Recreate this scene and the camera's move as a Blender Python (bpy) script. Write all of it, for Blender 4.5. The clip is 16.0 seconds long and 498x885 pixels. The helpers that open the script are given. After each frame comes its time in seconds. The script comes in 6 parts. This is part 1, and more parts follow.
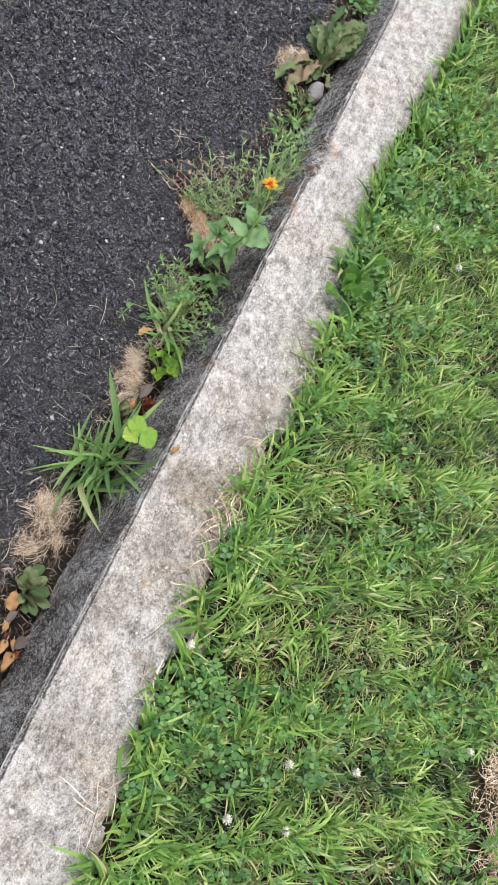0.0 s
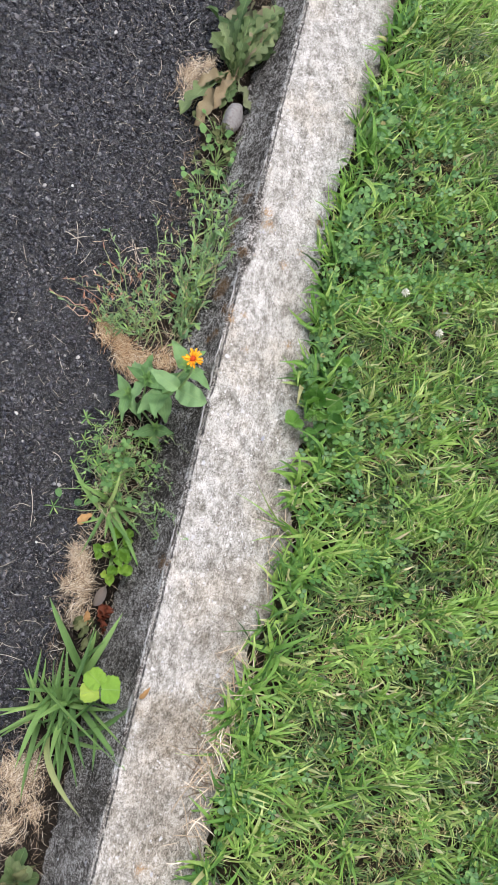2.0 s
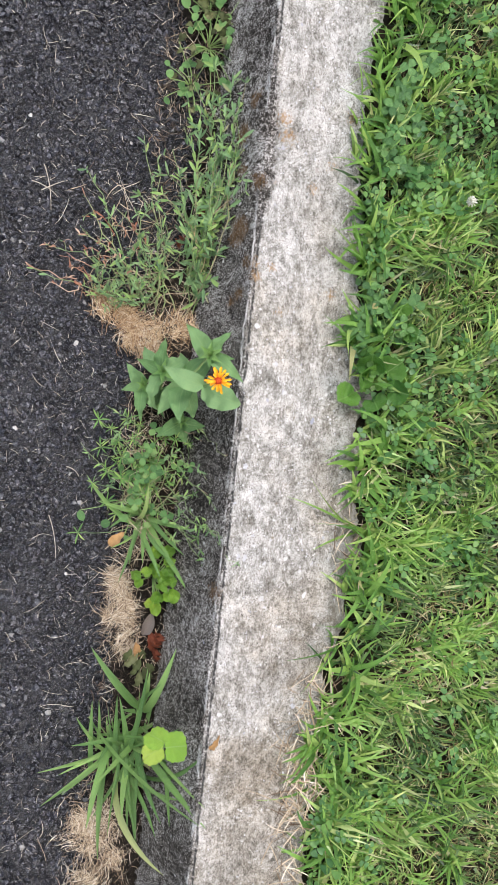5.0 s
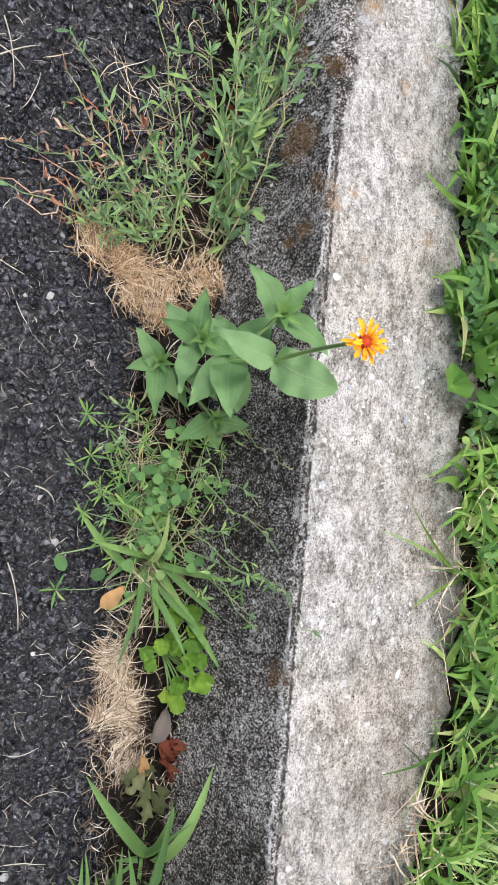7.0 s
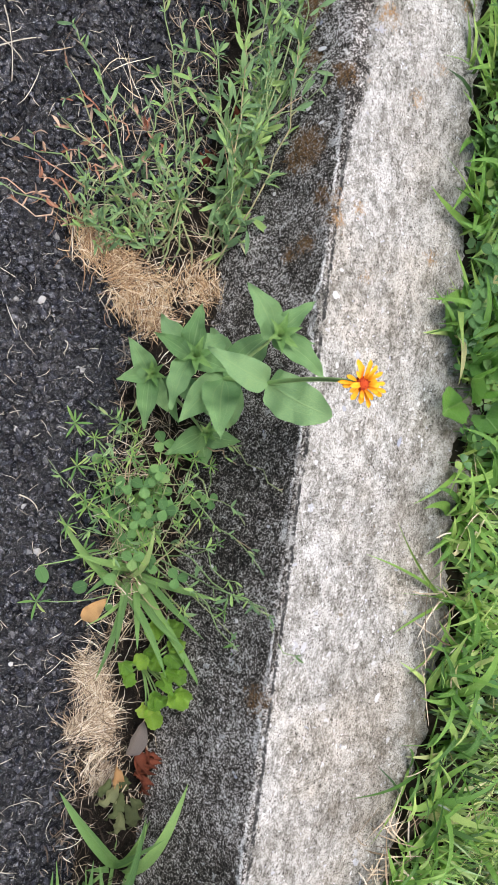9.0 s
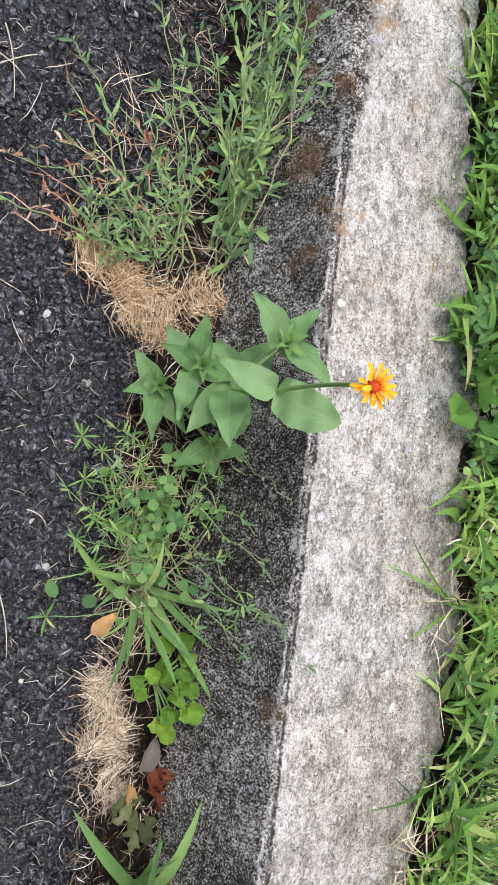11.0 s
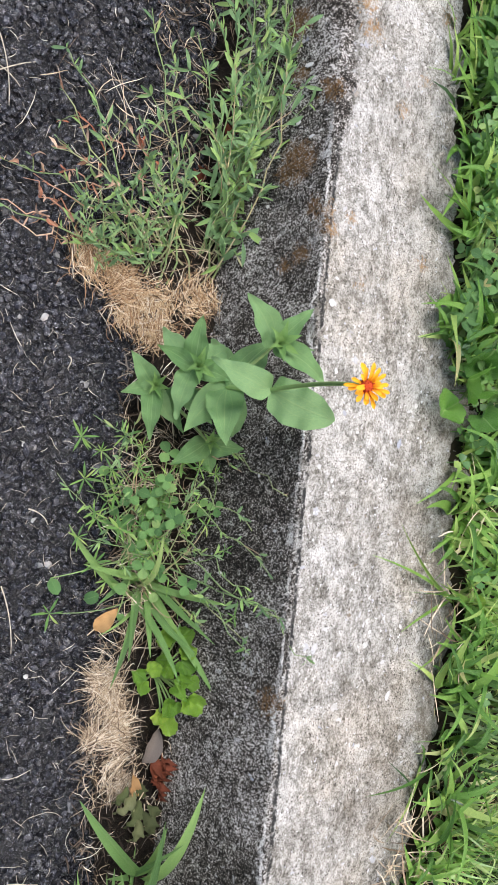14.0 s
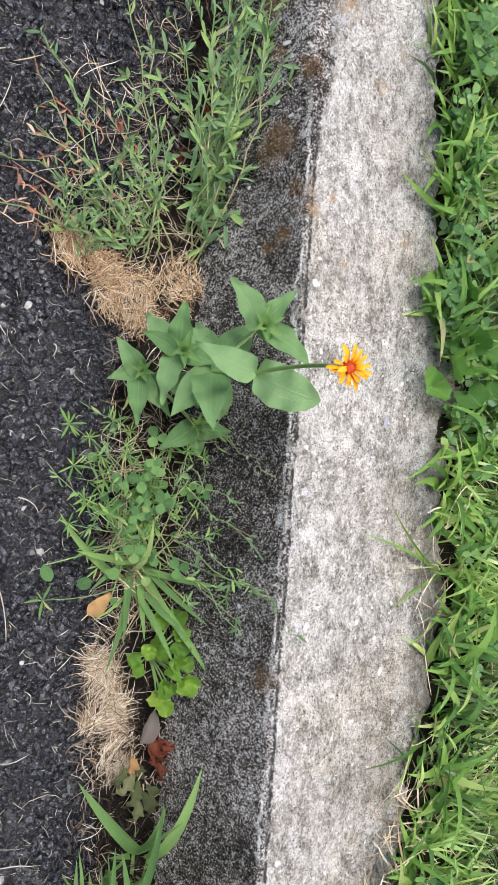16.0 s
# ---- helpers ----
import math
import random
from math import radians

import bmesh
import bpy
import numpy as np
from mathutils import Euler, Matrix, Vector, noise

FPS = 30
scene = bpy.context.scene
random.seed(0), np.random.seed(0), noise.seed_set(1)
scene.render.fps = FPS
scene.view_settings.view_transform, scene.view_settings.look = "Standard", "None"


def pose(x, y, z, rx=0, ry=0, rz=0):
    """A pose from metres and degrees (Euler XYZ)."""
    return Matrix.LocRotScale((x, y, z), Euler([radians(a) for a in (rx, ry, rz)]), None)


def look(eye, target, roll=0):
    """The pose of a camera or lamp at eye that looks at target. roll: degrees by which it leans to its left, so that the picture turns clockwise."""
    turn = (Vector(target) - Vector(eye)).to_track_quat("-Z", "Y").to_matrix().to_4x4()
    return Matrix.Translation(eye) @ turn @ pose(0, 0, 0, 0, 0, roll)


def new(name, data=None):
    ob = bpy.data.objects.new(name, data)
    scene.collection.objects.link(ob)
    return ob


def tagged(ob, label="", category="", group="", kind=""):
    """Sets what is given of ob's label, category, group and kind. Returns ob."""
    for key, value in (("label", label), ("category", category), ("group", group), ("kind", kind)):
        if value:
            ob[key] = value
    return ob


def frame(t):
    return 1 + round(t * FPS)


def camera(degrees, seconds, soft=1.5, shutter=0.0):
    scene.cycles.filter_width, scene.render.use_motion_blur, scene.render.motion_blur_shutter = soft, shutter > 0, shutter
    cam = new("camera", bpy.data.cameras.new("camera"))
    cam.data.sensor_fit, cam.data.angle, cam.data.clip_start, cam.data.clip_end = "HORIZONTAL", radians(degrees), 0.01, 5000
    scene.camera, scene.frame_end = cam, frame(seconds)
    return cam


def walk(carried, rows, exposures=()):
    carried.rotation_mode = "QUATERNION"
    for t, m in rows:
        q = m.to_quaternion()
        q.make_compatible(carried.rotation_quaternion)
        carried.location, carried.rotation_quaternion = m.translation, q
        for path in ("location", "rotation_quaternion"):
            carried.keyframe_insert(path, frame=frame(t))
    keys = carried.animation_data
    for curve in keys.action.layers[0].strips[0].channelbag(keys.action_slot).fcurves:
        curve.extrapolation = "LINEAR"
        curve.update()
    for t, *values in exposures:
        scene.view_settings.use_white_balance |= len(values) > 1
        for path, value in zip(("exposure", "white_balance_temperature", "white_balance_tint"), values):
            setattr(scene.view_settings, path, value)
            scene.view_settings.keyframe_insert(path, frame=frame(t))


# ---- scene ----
cam = camera(33.2, 16.0, soft=1.3)
PATH = [
    (0, (-0.217, -0.923, 1.303), (0.259, 0.052, -0.377), 54.7),
    (0.5, (-0.267, -0.691, 1.313), (0.246, 0.19, -0.408), 51.8),
    (1, (-0.302, -0.547, 1.31), (0.218, 0.224, -0.46), 52.2),
    (1.5, (-0.294, -0.431, 1.295), (0.244, 0.296, -0.489), 57.1),
    (2, (-0.323, -0.332, 1.289), (0.298, 0.285, -0.509), 61.0),
    (2.5, (-0.386, -0.23, 1.27), (0.358, 0.211, -0.533), 70.4),
    (3, (-0.412, -0.21, 1.257), (0.384, 0.175, -0.538), 75.4),
    (3.2, (-0.408, -0.199, 1.244), (0.381, 0.154, -0.56), 77.5),
    (5.3, (-0.316, -0.007, 1.045), (0.326, 0.084, -0.847), 87.4),
    (5.5, (-0.315, -0.006, 0.963), (0.335, 0.074, -0.927), 88.0),
    (6, (-0.328, -0.017, 0.779), (0.473, 0.098, -1.05), 86.6),
    (6.5, (-0.363, -0.028, 0.709), (0.597, 0.151, -1.037), 84.9),
    (7, (-0.381, -0.023, 0.703), (0.594, 0.164, -1.033), 85.9),
    (7.5, (-0.384, -0.012, 0.703), (0.612, 0.165, -1.023), 87.8),
    (8, (-0.38, 0.002, 0.697), (0.62, 0.123, -1.03), 91.2),
    (8.5, (-0.378, 0.016, 0.697), (0.62, 0.117, -1.033), 92.9),
    (8.7, (-0.381, 0.02, 0.695), (0.626, 0.126, -1.03), 92.8),
    (10.8, (-0.382, 0.016, 0.687), (0.624, 0.169, -1.034), 89.5),
    (11, (-0.386, 0.011, 0.686), (0.619, 0.17, -1.036), 89.0),
    (11.5, (-0.397, 0.015, 0.693), (0.605, 0.166, -1.032), 89.4),
    (12, (-0.402, 0.013, 0.695), (0.607, 0.166, -1.025), 89.3),
    (12.5, (-0.402, 0.011, 0.694), (0.609, 0.167, -1.025), 89.2),
    (13, (-0.401, 0.008, 0.694), (0.615, 0.167, -1.021), 89.1),
    (13.5, (-0.4, 0.01, 0.695), (0.621, 0.174, -1.017), 88.8),
    (14, (-0.399, 0.012, 0.698), (0.628, 0.16, -1.012), 88.8),
    (14.5, (-0.39, 0.006, 0.7), (0.647, 0.129, -1.005), 88.8),
    (15, (-0.391, 0.01, 0.699), (0.651, 0.113, -1.005), 89.2),
    (15.5, (-0.395, 0.018, 0.698), (0.643, 0.114, -1.009), 89.8),
    (16, (-0.396, 0.016, 0.704), (0.648, 0.113, -1.0), 89.7),
]
walk(cam, [(t, look(eye, target, roll)) for t, eye, target, roll in PATH], [(0, 1.17), (5, 1.17), (7, 1.23), (16, 1.23)])

# ---- light: an overcast day ----
world = bpy.data.worlds.new("sky")
scene.world = world
world.use_nodes = True
sky = world.node_tree.nodes.new("ShaderNodeTexSky")
sky.sky_type, sky.sun_disc = "NISHITA", False
sky.sun_elevation, sky.sun_rotation = radians(62), radians(140)
sky.air_density, sky.dust_density, sky.ozone_density = 1.0, 5.0, 1.0
world.node_tree.links.new(sky.outputs[0], world.node_tree.nodes["Background"].inputs[0])
world.node_tree.nodes["Background"].inputs[1].default_value = 0.085
sun = new("sun", bpy.data.lights.new("sun", "SUN"))
sun.data.energy, sun.data.angle, sun.data.color = 1.5, radians(28), (1.0, 0.985, 0.985)
sun.matrix_world = look((-0.3 * 3, 0.4 * 3, 3), (0, 0, 0))

rng = np.random.default_rng(7)


# ---- material helpers ----
class Nodes:
    """A small builder for one node material."""

    def __init__(self, name):
        self.mat = bpy.data.materials.new(name)
        self.mat.use_nodes = True
        self.tree = self.mat.node_tree
        self.bsdf = self.tree.nodes["Principled BSDF"]
        self.out = self.tree.nodes["Material Output"]
        self.pos = self.add("ShaderNodeTexCoord").outputs["Object"]

    def add(self, kind):
        return self.tree.nodes.new(kind)

    def link(self, a, b):
        if isinstance(a, (int, float)):
            b.default_value = a
        elif isinstance(a, tuple):
            b.default_value = (*a, 1.0) if len(b.default_value) == 4 and len(a) == 3 else a
        else:
            self.tree.links.new(a, b)

    def noise(self, scale, detail=4.0, rough=0.6, vec=None):
        n = self.add("ShaderNodeTexNoise")
        n.inputs["Scale"].default_value, n.inputs["Detail"].default_value, n.inputs["Roughness"].default_value = scale, detail, rough
        self.link(vec or self.pos, n.inputs["Vector"])
        return n.outputs["Fac"]

    def cells(self, scale, out="Color", feature="F1", vec=None):
        n = self.add("ShaderNodeTexVoronoi")
        n.feature = feature
        n.inputs["Scale"].default_value = scale
        self.link(vec or self.pos, n.inputs["Vector"])
        return n.outputs[out]

    def math(self, op, a, b=0.0, clamp=False):
        n = self.add("ShaderNodeMath")
        n.operation, n.use_clamp = op, clamp
        self.link(a, n.inputs[0])
        self.link(b, n.inputs[1])
        return n.outputs[0]

    def step(self, value, lo, hi, a=0.0, b=1.0):
        n = self.add("ShaderNodeMapRange")
        n.interpolation_type = "SMOOTHSTEP"
        self.link(value, n.inputs["Value"])
        for key, v in (("From Min", lo), ("From Max", hi), ("To Min", a), ("To Max", b)):
            n.inputs[key].default_value = v
        return n.outputs["Result"]

    def mix(self, fac, a, b, blend="MIX"):
        n = self.add("ShaderNodeMix")
        n.data_type, n.blend_type = "RGBA", blend
        self.link(fac, n.inputs[0])
        self.link(a, n.inputs[6])
        self.link(b, n.inputs[7])
        return n.outputs[2]

    def ramp(self, fac, stops):
        n = self.add("ShaderNodeValToRGB")
        el = n.color_ramp.elements
        while len(el) < len(stops):
            el.new(0.5)
        for e, (p, c) in zip(el, stops):
            e.position, e.color = p, (*c, 1)
        self.link(fac, n.inputs[0])
        return n.outputs["Color"]

    def xyz(self, vec=None):
        n = self.add("ShaderNodeSeparateXYZ")
        self.link(vec or self.pos, n.inputs[0])
        return n.outputs

    def bump(self, height, strength, distance):
        n = self.add("ShaderNodeBump")
        n.inputs["Strength"].default_value, n.inputs["Distance"].default_value = strength, distance
        self.link(height, n.inputs["Height"])
        self.link(n.outputs[0], self.bsdf.inputs["Normal"])
        return n.outputs[0]

    def finish(self, color, rough=0.8, spec=0.3):
        self.link(color, self.bsdf.inputs["Base Color"])
        self.link(rough, self.bsdf.inputs["Roughness"])
        self.bsdf.inputs["Specular IOR Level"].default_value = spec
        return self.mat


def foliage(name, stops, per_piece=False, midrib=0.0, through_light=0.3, rough=0.5, spots=0.0, spec=0.5, nerves=False):
    """Leaf material: tints vary from leaf to leaf, a paler midrib, fine veins, some light passes through."""
    n = Nodes(name)
    if per_piece:
        r = n.add("ShaderNodeObjectInfo").outputs["Random"]
    else:
        r = n.add("ShaderNodeNewGeometry").outputs["Random Per Island"]
    col = n.ramp(r, stops)
    grain = n.noise(160, 3)
    col = n.mix(n.step(grain, 0.40, 0.75, 0.0, 0.25), col, n.mix(1.0, col, (0.55, 0.6, 0.5), "MULTIPLY"))
    col = n.mix(n.step(n.noise(45, 4, 0.65), 0.42, 0.66, 0.0, 0.5), col, n.mix(1.0, col, (1.5, 1.3, 1.2), "MULTIPLY"))
    col = n.mix(n.step(n.noise(70, 3, 0.6), 0.58, 0.72, 0.0, 0.4), col, n.mix(1.0, col, (0.72, 0.76, 0.72), "MULTIPLY"))
    if midrib:
        uv = n.add("ShaderNodeUVMap").outputs[0]
        u = n.math("ABSOLUTE", n.math("SUBTRACT", n.xyz(uv)[0], 0.5))
        v = n.xyz(uv)[1]
        rib = n.step(u, 0.0, 0.035, midrib, 0.0)
        side = n.math("ABSOLUTE", n.math("SINE", n.math("ADD", n.math("MULTIPLY", v, 26.0), n.math("MULTIPLY", u, -30.0))))
        veins = n.step(side, 0.0, 0.2, 0.45 * midrib, 0.0)
        if nerves:
            arc = n.math("MULTIPLY", n.math("SINE", n.math("MULTIPLY", v, 3.0)), 0.20)
            nerve = n.step(n.math("ABSOLUTE", n.math("SUBTRACT", u, n.math("ADD", arc, 0.02))), 0.0, 0.022, 0.7 * midrib, 0.0)
            rib, veins = n.math("MAXIMUM", rib, nerve), n.math("MULTIPLY", veins, 0.5)
        col = n.mix(n.math("MAXIMUM", rib, veins), col, n.mix(0.6, col, (0.35, 0.5, 0.22)))
        n.bump(n.math("ADD", n.math("MAXIMUM", rib, veins), n.math("ADD", n.math("MULTIPLY", grain, 0.8), n.math("MULTIPLY", n.noise(60, 3), 2.5))), 0.6, 0.001)
    if spots:
        s = n.noise(420, 2)
        col = n.mix(n.step(s, 0.68, 0.74, 0.0, spots), col, (0.12, 0.09, 0.04))
    n.finish(col, rough, spec)
    if through_light:
        tr = n.add("ShaderNodeBsdfTranslucent")
        n.link(n.mix(1.0, col, (1.0, 1.15, 0.6), "MULTIPLY"), tr.inputs["Color"])
        mx = n.add("ShaderNodeMixShader")
        mx.inputs[0].default_value = through_light
        n.link(n.bsdf.outputs[0], mx.inputs[1])
        n.link(tr.outputs[0], mx.inputs[2])
        n.link(mx.outputs[0], n.out.inputs["Surface"])
    return n.mat


def dry(name, stops, per_piece=False, rough=0.85):
    """Dead leaf or straw: tints by piece, blotches, a matt surface."""
    n = Nodes(name)
    if per_piece:
        r = n.add("ShaderNodeObjectInfo").outputs["Random"]
    else:
        r = n.add("ShaderNodeNewGeometry").outputs["Random Per Island"]
    col = n.ramp(r, stops)
    blot = n.noise(220, 4)
    col = n.mix(n.step(blot, 0.45, 0.7, 0.0, 0.5), col, n.mix(1.0, col, (0.45, 0.35, 0.28), "MULTIPLY"))
    n.bump(n.noise(500, 3), 0.4, 0.0008)
    return n.finish(col, rough, 0.15)


# ---- materials ----
def concrete_material():
    """Weathered kerb concrete: pale worn top with aggregate, black algae on the road face, rust-coloured lichen."""
    n = Nodes("kerb_concrete")
    x, y, z = n.xyz()
    big, fine = n.noise(14, 5), n.noise(720, 4, 0.75)
    drawn = n.add("ShaderNodeMapping")
    drawn.inputs["Scale"].default_value = (1.0, 0.62, 1.0)
    n.link(n.pos, drawn.inputs["Vector"])
    mid = n.math("ADD", n.math("MULTIPLY", n.noise(75, 4, 0.6, drawn.outputs[0]), 0.3), n.math("MULTIPLY", n.noise(340, 5, 0.78, drawn.outputs[0]), 0.7))
    shift = n.add("ShaderNodeTexNoise")
    shift.inputs["Scale"].default_value = 260
    n.link(n.pos, shift.inputs["Vector"])
    bent = n.add("ShaderNodeVectorMath")
    bent.operation = "MULTIPLY_ADD"
    n.link(shift.outputs["Color"], bent.inputs[0])
    bent.inputs[1].default_value = (0.009, 0.009, 0.009)
    n.link(n.pos, bent.inputs[2])
    agg = n.cells(105, "Color", "F1", bent.outputs[0])
    aggd = n.cells(105, "Distance", "F1", bent.outputs[0])
    rnd = n.xyz(agg)
    top = n.ramp(mid, [(0.40, (0.19, 0.18, 0.16)), (0.46, (0.38, 0.37, 0.345)), (0.52, (0.52, 0.505, 0.48)), (0.575, (0.74, 0.73, 0.715))])
    # pale lime bloom in soft smears, then dirt in the pores
    smear = n.noise(46, 5, 0.66, drawn.outputs[0])
    top = n.mix(n.step(smear, 0.52, 0.62, 0.0, 0.55), top, (0.81, 0.805, 0.79))
    flake = n.noise(120, 4, 0.7, drawn.outputs[0])
    top = n.mix(n.step(flake, 0.51, 0.59, 0.0, 0.64), top, (0.77, 0.76, 0.745))
    top = n.mix(n.step(smear, 0.38, 0.48, 0.5, 0.0), top, n.mix(1.0, top, (0.60, 0.58, 0.54), "MULTIPLY"))
    top = n.mix(n.step(fine, 0.41, 0.52, 0.85, 0.0), top, n.mix(1.0, top, (0.38, 0.36, 0.325), "MULTIPLY"))
    top = n.mix(n.step(big, 0.40, 0.60, 0.45, 0.0), top, n.mix(1.0, top, (0.70, 0.68, 0.64), "MULTIPLY"))
    tan = n.math("ADD", n.noise(7, 4), n.step(x, 0.09, 0.16, 0.0, 0.07))
    top = n.mix(n.step(tan, 0.50, 0.66, 0.0, 0.45), top, n.mix(1.0, top, (0.86, 0.77, 0.64), "MULTIPLY"))
    # pale stones set in the paste, of uneven size
    stone = n.math("MULTIPLY", n.step(rnd[0], 0.74, 0.78), n.step(n.math("SUBTRACT", aggd, n.math("MULTIPLY", n.math("MULTIPLY", rnd[2], rnd[2]), 0.36)), 0.0, 0.05, 1.0, 0.0))
    stone_col = n.ramp(rnd[1], [(0.0, (0.74, 0.73, 0.71)), (0.55, (0.80, 0.80, 0.79)), (0.85, (0.52, 0.54, 0.62)), (1.0, (0.40, 0.33, 0.27))])
    top = n.mix(n.math("MULTIPLY", stone, 0.7), top, stone_col)
    # crisp little flakes of pale and of dark stone
    crumb = n.cells(235, "Color", "F1", bent.outputs[0])
    kind = n.xyz(crumb)
    body = n.step(n.cells(235, "Distance", "F1", bent.outputs[0]), 0.20, 0.34, 1.0, 0.0)
    top = n.mix(n.math("MULTIPLY", n.math("MULTIPLY", n.step(kind[0], 0.80, 0.83), body), 0.85), top, n.ramp(kind[1], [(0.0, (0.86, 0.86, 0.85)), (0.7, (0.80, 0.81, 0.84)), (1.0, (0.60, 0.62, 0.70))]))
    top = n.mix(n.math("MULTIPLY", n.math("MULTIPLY", n.step(kind[0], 0.12, 0.09), body), 0.85), top, n.ramp(kind[1], [(0.0, (0.10, 0.095, 0.085)), (0.7, (0.17, 0.15, 0.12)), (1.0, (0.25, 0.19, 0.12))]))
    # brown dirt ground into the worn surface in a few broad stains
    for sx, sy, rx, ry, depth in ((0.06, -0.36, 0.09, 0.055, 0.75), (0.12, -0.23, 0.06, 0.05, 0.5), (0.03, -0.60, 0.05, 0.05, 0.5), (0.09, 0.33, 0.05, 0.06, 0.3), (0.12, 0.02, 0.035, 0.09, 0.5), (0.05, -0.78, 0.07, 0.07, 0.4), (0.08, -0.48, 0.10, 0.10, 0.45), (0.10, -0.15, 0.06, 0.06, 0.35), (0.05, -0.25, 0.06, 0.06, 0.3)):
        reach = n.math("SQRT", n.math("ADD", n.math("POWER", n.math("DIVIDE", n.math("SUBTRACT", x, sx), rx), 2.0), n.math("POWER", n.math("DIVIDE", n.math("SUBTRACT", y, sy), ry), 2.0)))
        stain = n.step(n.math("ADD", reach, n.math("MULTIPLY", n.math("SUBTRACT", n.noise(80, 5, 0.75), 0.5), 2.4)), 0.3, 1.1, depth, 0.0)
        top = n.mix(stain, top, n.mix(1.0, top, (0.60, 0.55, 0.48), "MULTIPLY"))
    # pinholes
    pit = n.math("MULTIPLY", n.step(n.cells(300, "Distance"), 0.16, 0.25, 1.0, 0.0), n.step(n.noise(90, 3), 0.47, 0.55))
    top = n.mix(n.math("MULTIPLY", pit, 0.92), top, (0.035, 0.031, 0.027))
    # earthy edge along the turf
    earth = n.math("MULTIPLY", n.step(n.math("ADD", x, n.math("MULTIPLY", n.noise(190, 5, 0.75), 0.10)), 0.190, 0.210), 0.45)
    top = n.mix(earth, top, (0.17, 0.14, 0.10))
    # algae crust on the face
    pale = n.step(n.math("ABSOLUTE", n.math("SUBTRACT", y, 0.04)), 0.07, 0.19, 0.010, 0.026)
    pale = n.math("ADD", pale, n.math("MULTIPLY", n.math("SUBTRACT", n.noise(120, 3, 0.6), 0.49), n.step(y, 0.30, 0.38, 0.0, 0.20)))
    crust = n.math("ADD", n.math("MULTIPLY", n.noise(170, 4, 0.7), 0.24), n.math("MULTIPLY", n.noise(560, 5, 0.8), 0.76))
    crust = n.math("ADD", n.math("ADD", crust, pale), n.math("MULTIPLY", n.math("SUBTRACT", n.noise(18, 5, 0.65), 0.5), 0.20))
    black = n.ramp(crust, [(0.44, (0.009, 0.008, 0.007)), (0.50, (0.036, 0.031, 0.026)), (0.54, (0.12, 0.106, 0.092)), (0.575, (0.48, 0.455, 0.425)), (0.63, (0.78, 0.76, 0.74))])
    black = n.mix(n.math("MULTIPLY", stone, n.step(mid, 0.42, 0.55, 0.25, 0.9)), black, (0.50, 0.50, 0.50))
    black = n.mix(n.step(big, 0.50, 0.68, 0.0, 0.45), black, n.mix(0.5, black, (0.11, 0.10, 0.085)))
    wander = n.math("MULTIPLY", n.math("SUBTRACT", n.noise(38, 4), 0.5), 0.018)
    wander = n.math("ADD", wander, n.math("MULTIPLY", n.math("SUBTRACT", n.noise(200, 5, 0.7), 0.5), 0.028))
    far = n.math("MULTIPLY", n.step(y, 0.29, 0.39), n.step(y, 0.42, 0.56, 1.0, 0.0))
    edge = n.math("ADD", n.math("SUBTRACT", x, n.math("MULTIPLY", far, 0.013)), wander)
    on_face = n.step(edge, -0.0035, 0.0025, 1.0, 0.0)
    # narrow pale rub line and the black hair line beside it, broken along their length
    gap = n.math("MULTIPLY", n.step(n.noise(22, 4), 0.40, 0.56), n.step(fine, 0.42, 0.54, 0.1, 1.0))
    rub = n.math("MULTIPLY", n.step(n.math("ABSOLUTE", n.math("ADD", n.math("ADD", x, 0.0046), n.math("MULTIPLY", wander, 0.06))), 0.0004, 0.0012, 1.0, 0.0), gap)
    hair_x = n.math("ABSOLUTE", n.math("SUBTRACT", n.math("ADD", x, n.math("MULTIPLY", wander, 0.25)), 0.0012))
    hair = n.math("MULTIPLY", n.step(hair_x, 0.0007, 0.0022, 1.0, 0.0), n.step(n.noise(90, 3), 0.34, 0.48))
    col = n.mix(on_face, top, black)
    kept = n.math("SUBTRACT", 1.0, far)
    rub, hair = n.math("MULTIPLY", rub, kept), n.math("MULTIPLY", hair, kept)
    col = n.mix(n.math("MULTIPLY", rub, 0.95), col, (0.78, 0.77, 0.75))
    col = n.mix(n.math("MULTIPLY", n.math("MULTIPLY", hair, n.step(n.noise(300, 3), 0.34, 0.46)), 0.95), col, (0.03, 0.03, 0.03))
    # lichen
    spots = ((0.027, 0.437, 0.13, 0.014), (0.020, 0.462, 0.13, 0.012), (0.114, 0.484, 0.13, 0.012), (-0.015, 0.317, 0.093, 0.026), (-0.020, 0.309, 0.08, 0.014),
             (-0.011, 0.231, 0.105, 0.012), (-0.017, 0.400, 0.086, 0.013), (-0.007, 0.377, 0.121, 0.014), (-0.008, 0.272, 0.118, 0.011), (-0.016, 0.224, 0.089, 0.009),
             (-0.007, -0.147, 0.119, 0.014), (0.001, 0.252, 0.127, 0.010), (-0.002, 0.268, 0.125, 0.009), (0.038, 0.211, 0.13, 0.008), (0.022, 0.266, 0.13, 0.006),
             (0.091, 0.413, 0.13, 0.008), (0.068, 0.379, 0.13, 0.010), (0.106, 0.244, 0.13, 0.009), (0.062, -0.545, 0.13, 0.012), (-0.02, 0.45, 0.08, 0.02), (-0.012, 0.49, 0.10, 0.016))
    ragged = n.math("MULTIPLY", n.math("SUBTRACT", n.noise(240, 5, 0.78), 0.5), 0.052)
    rust = 0.0
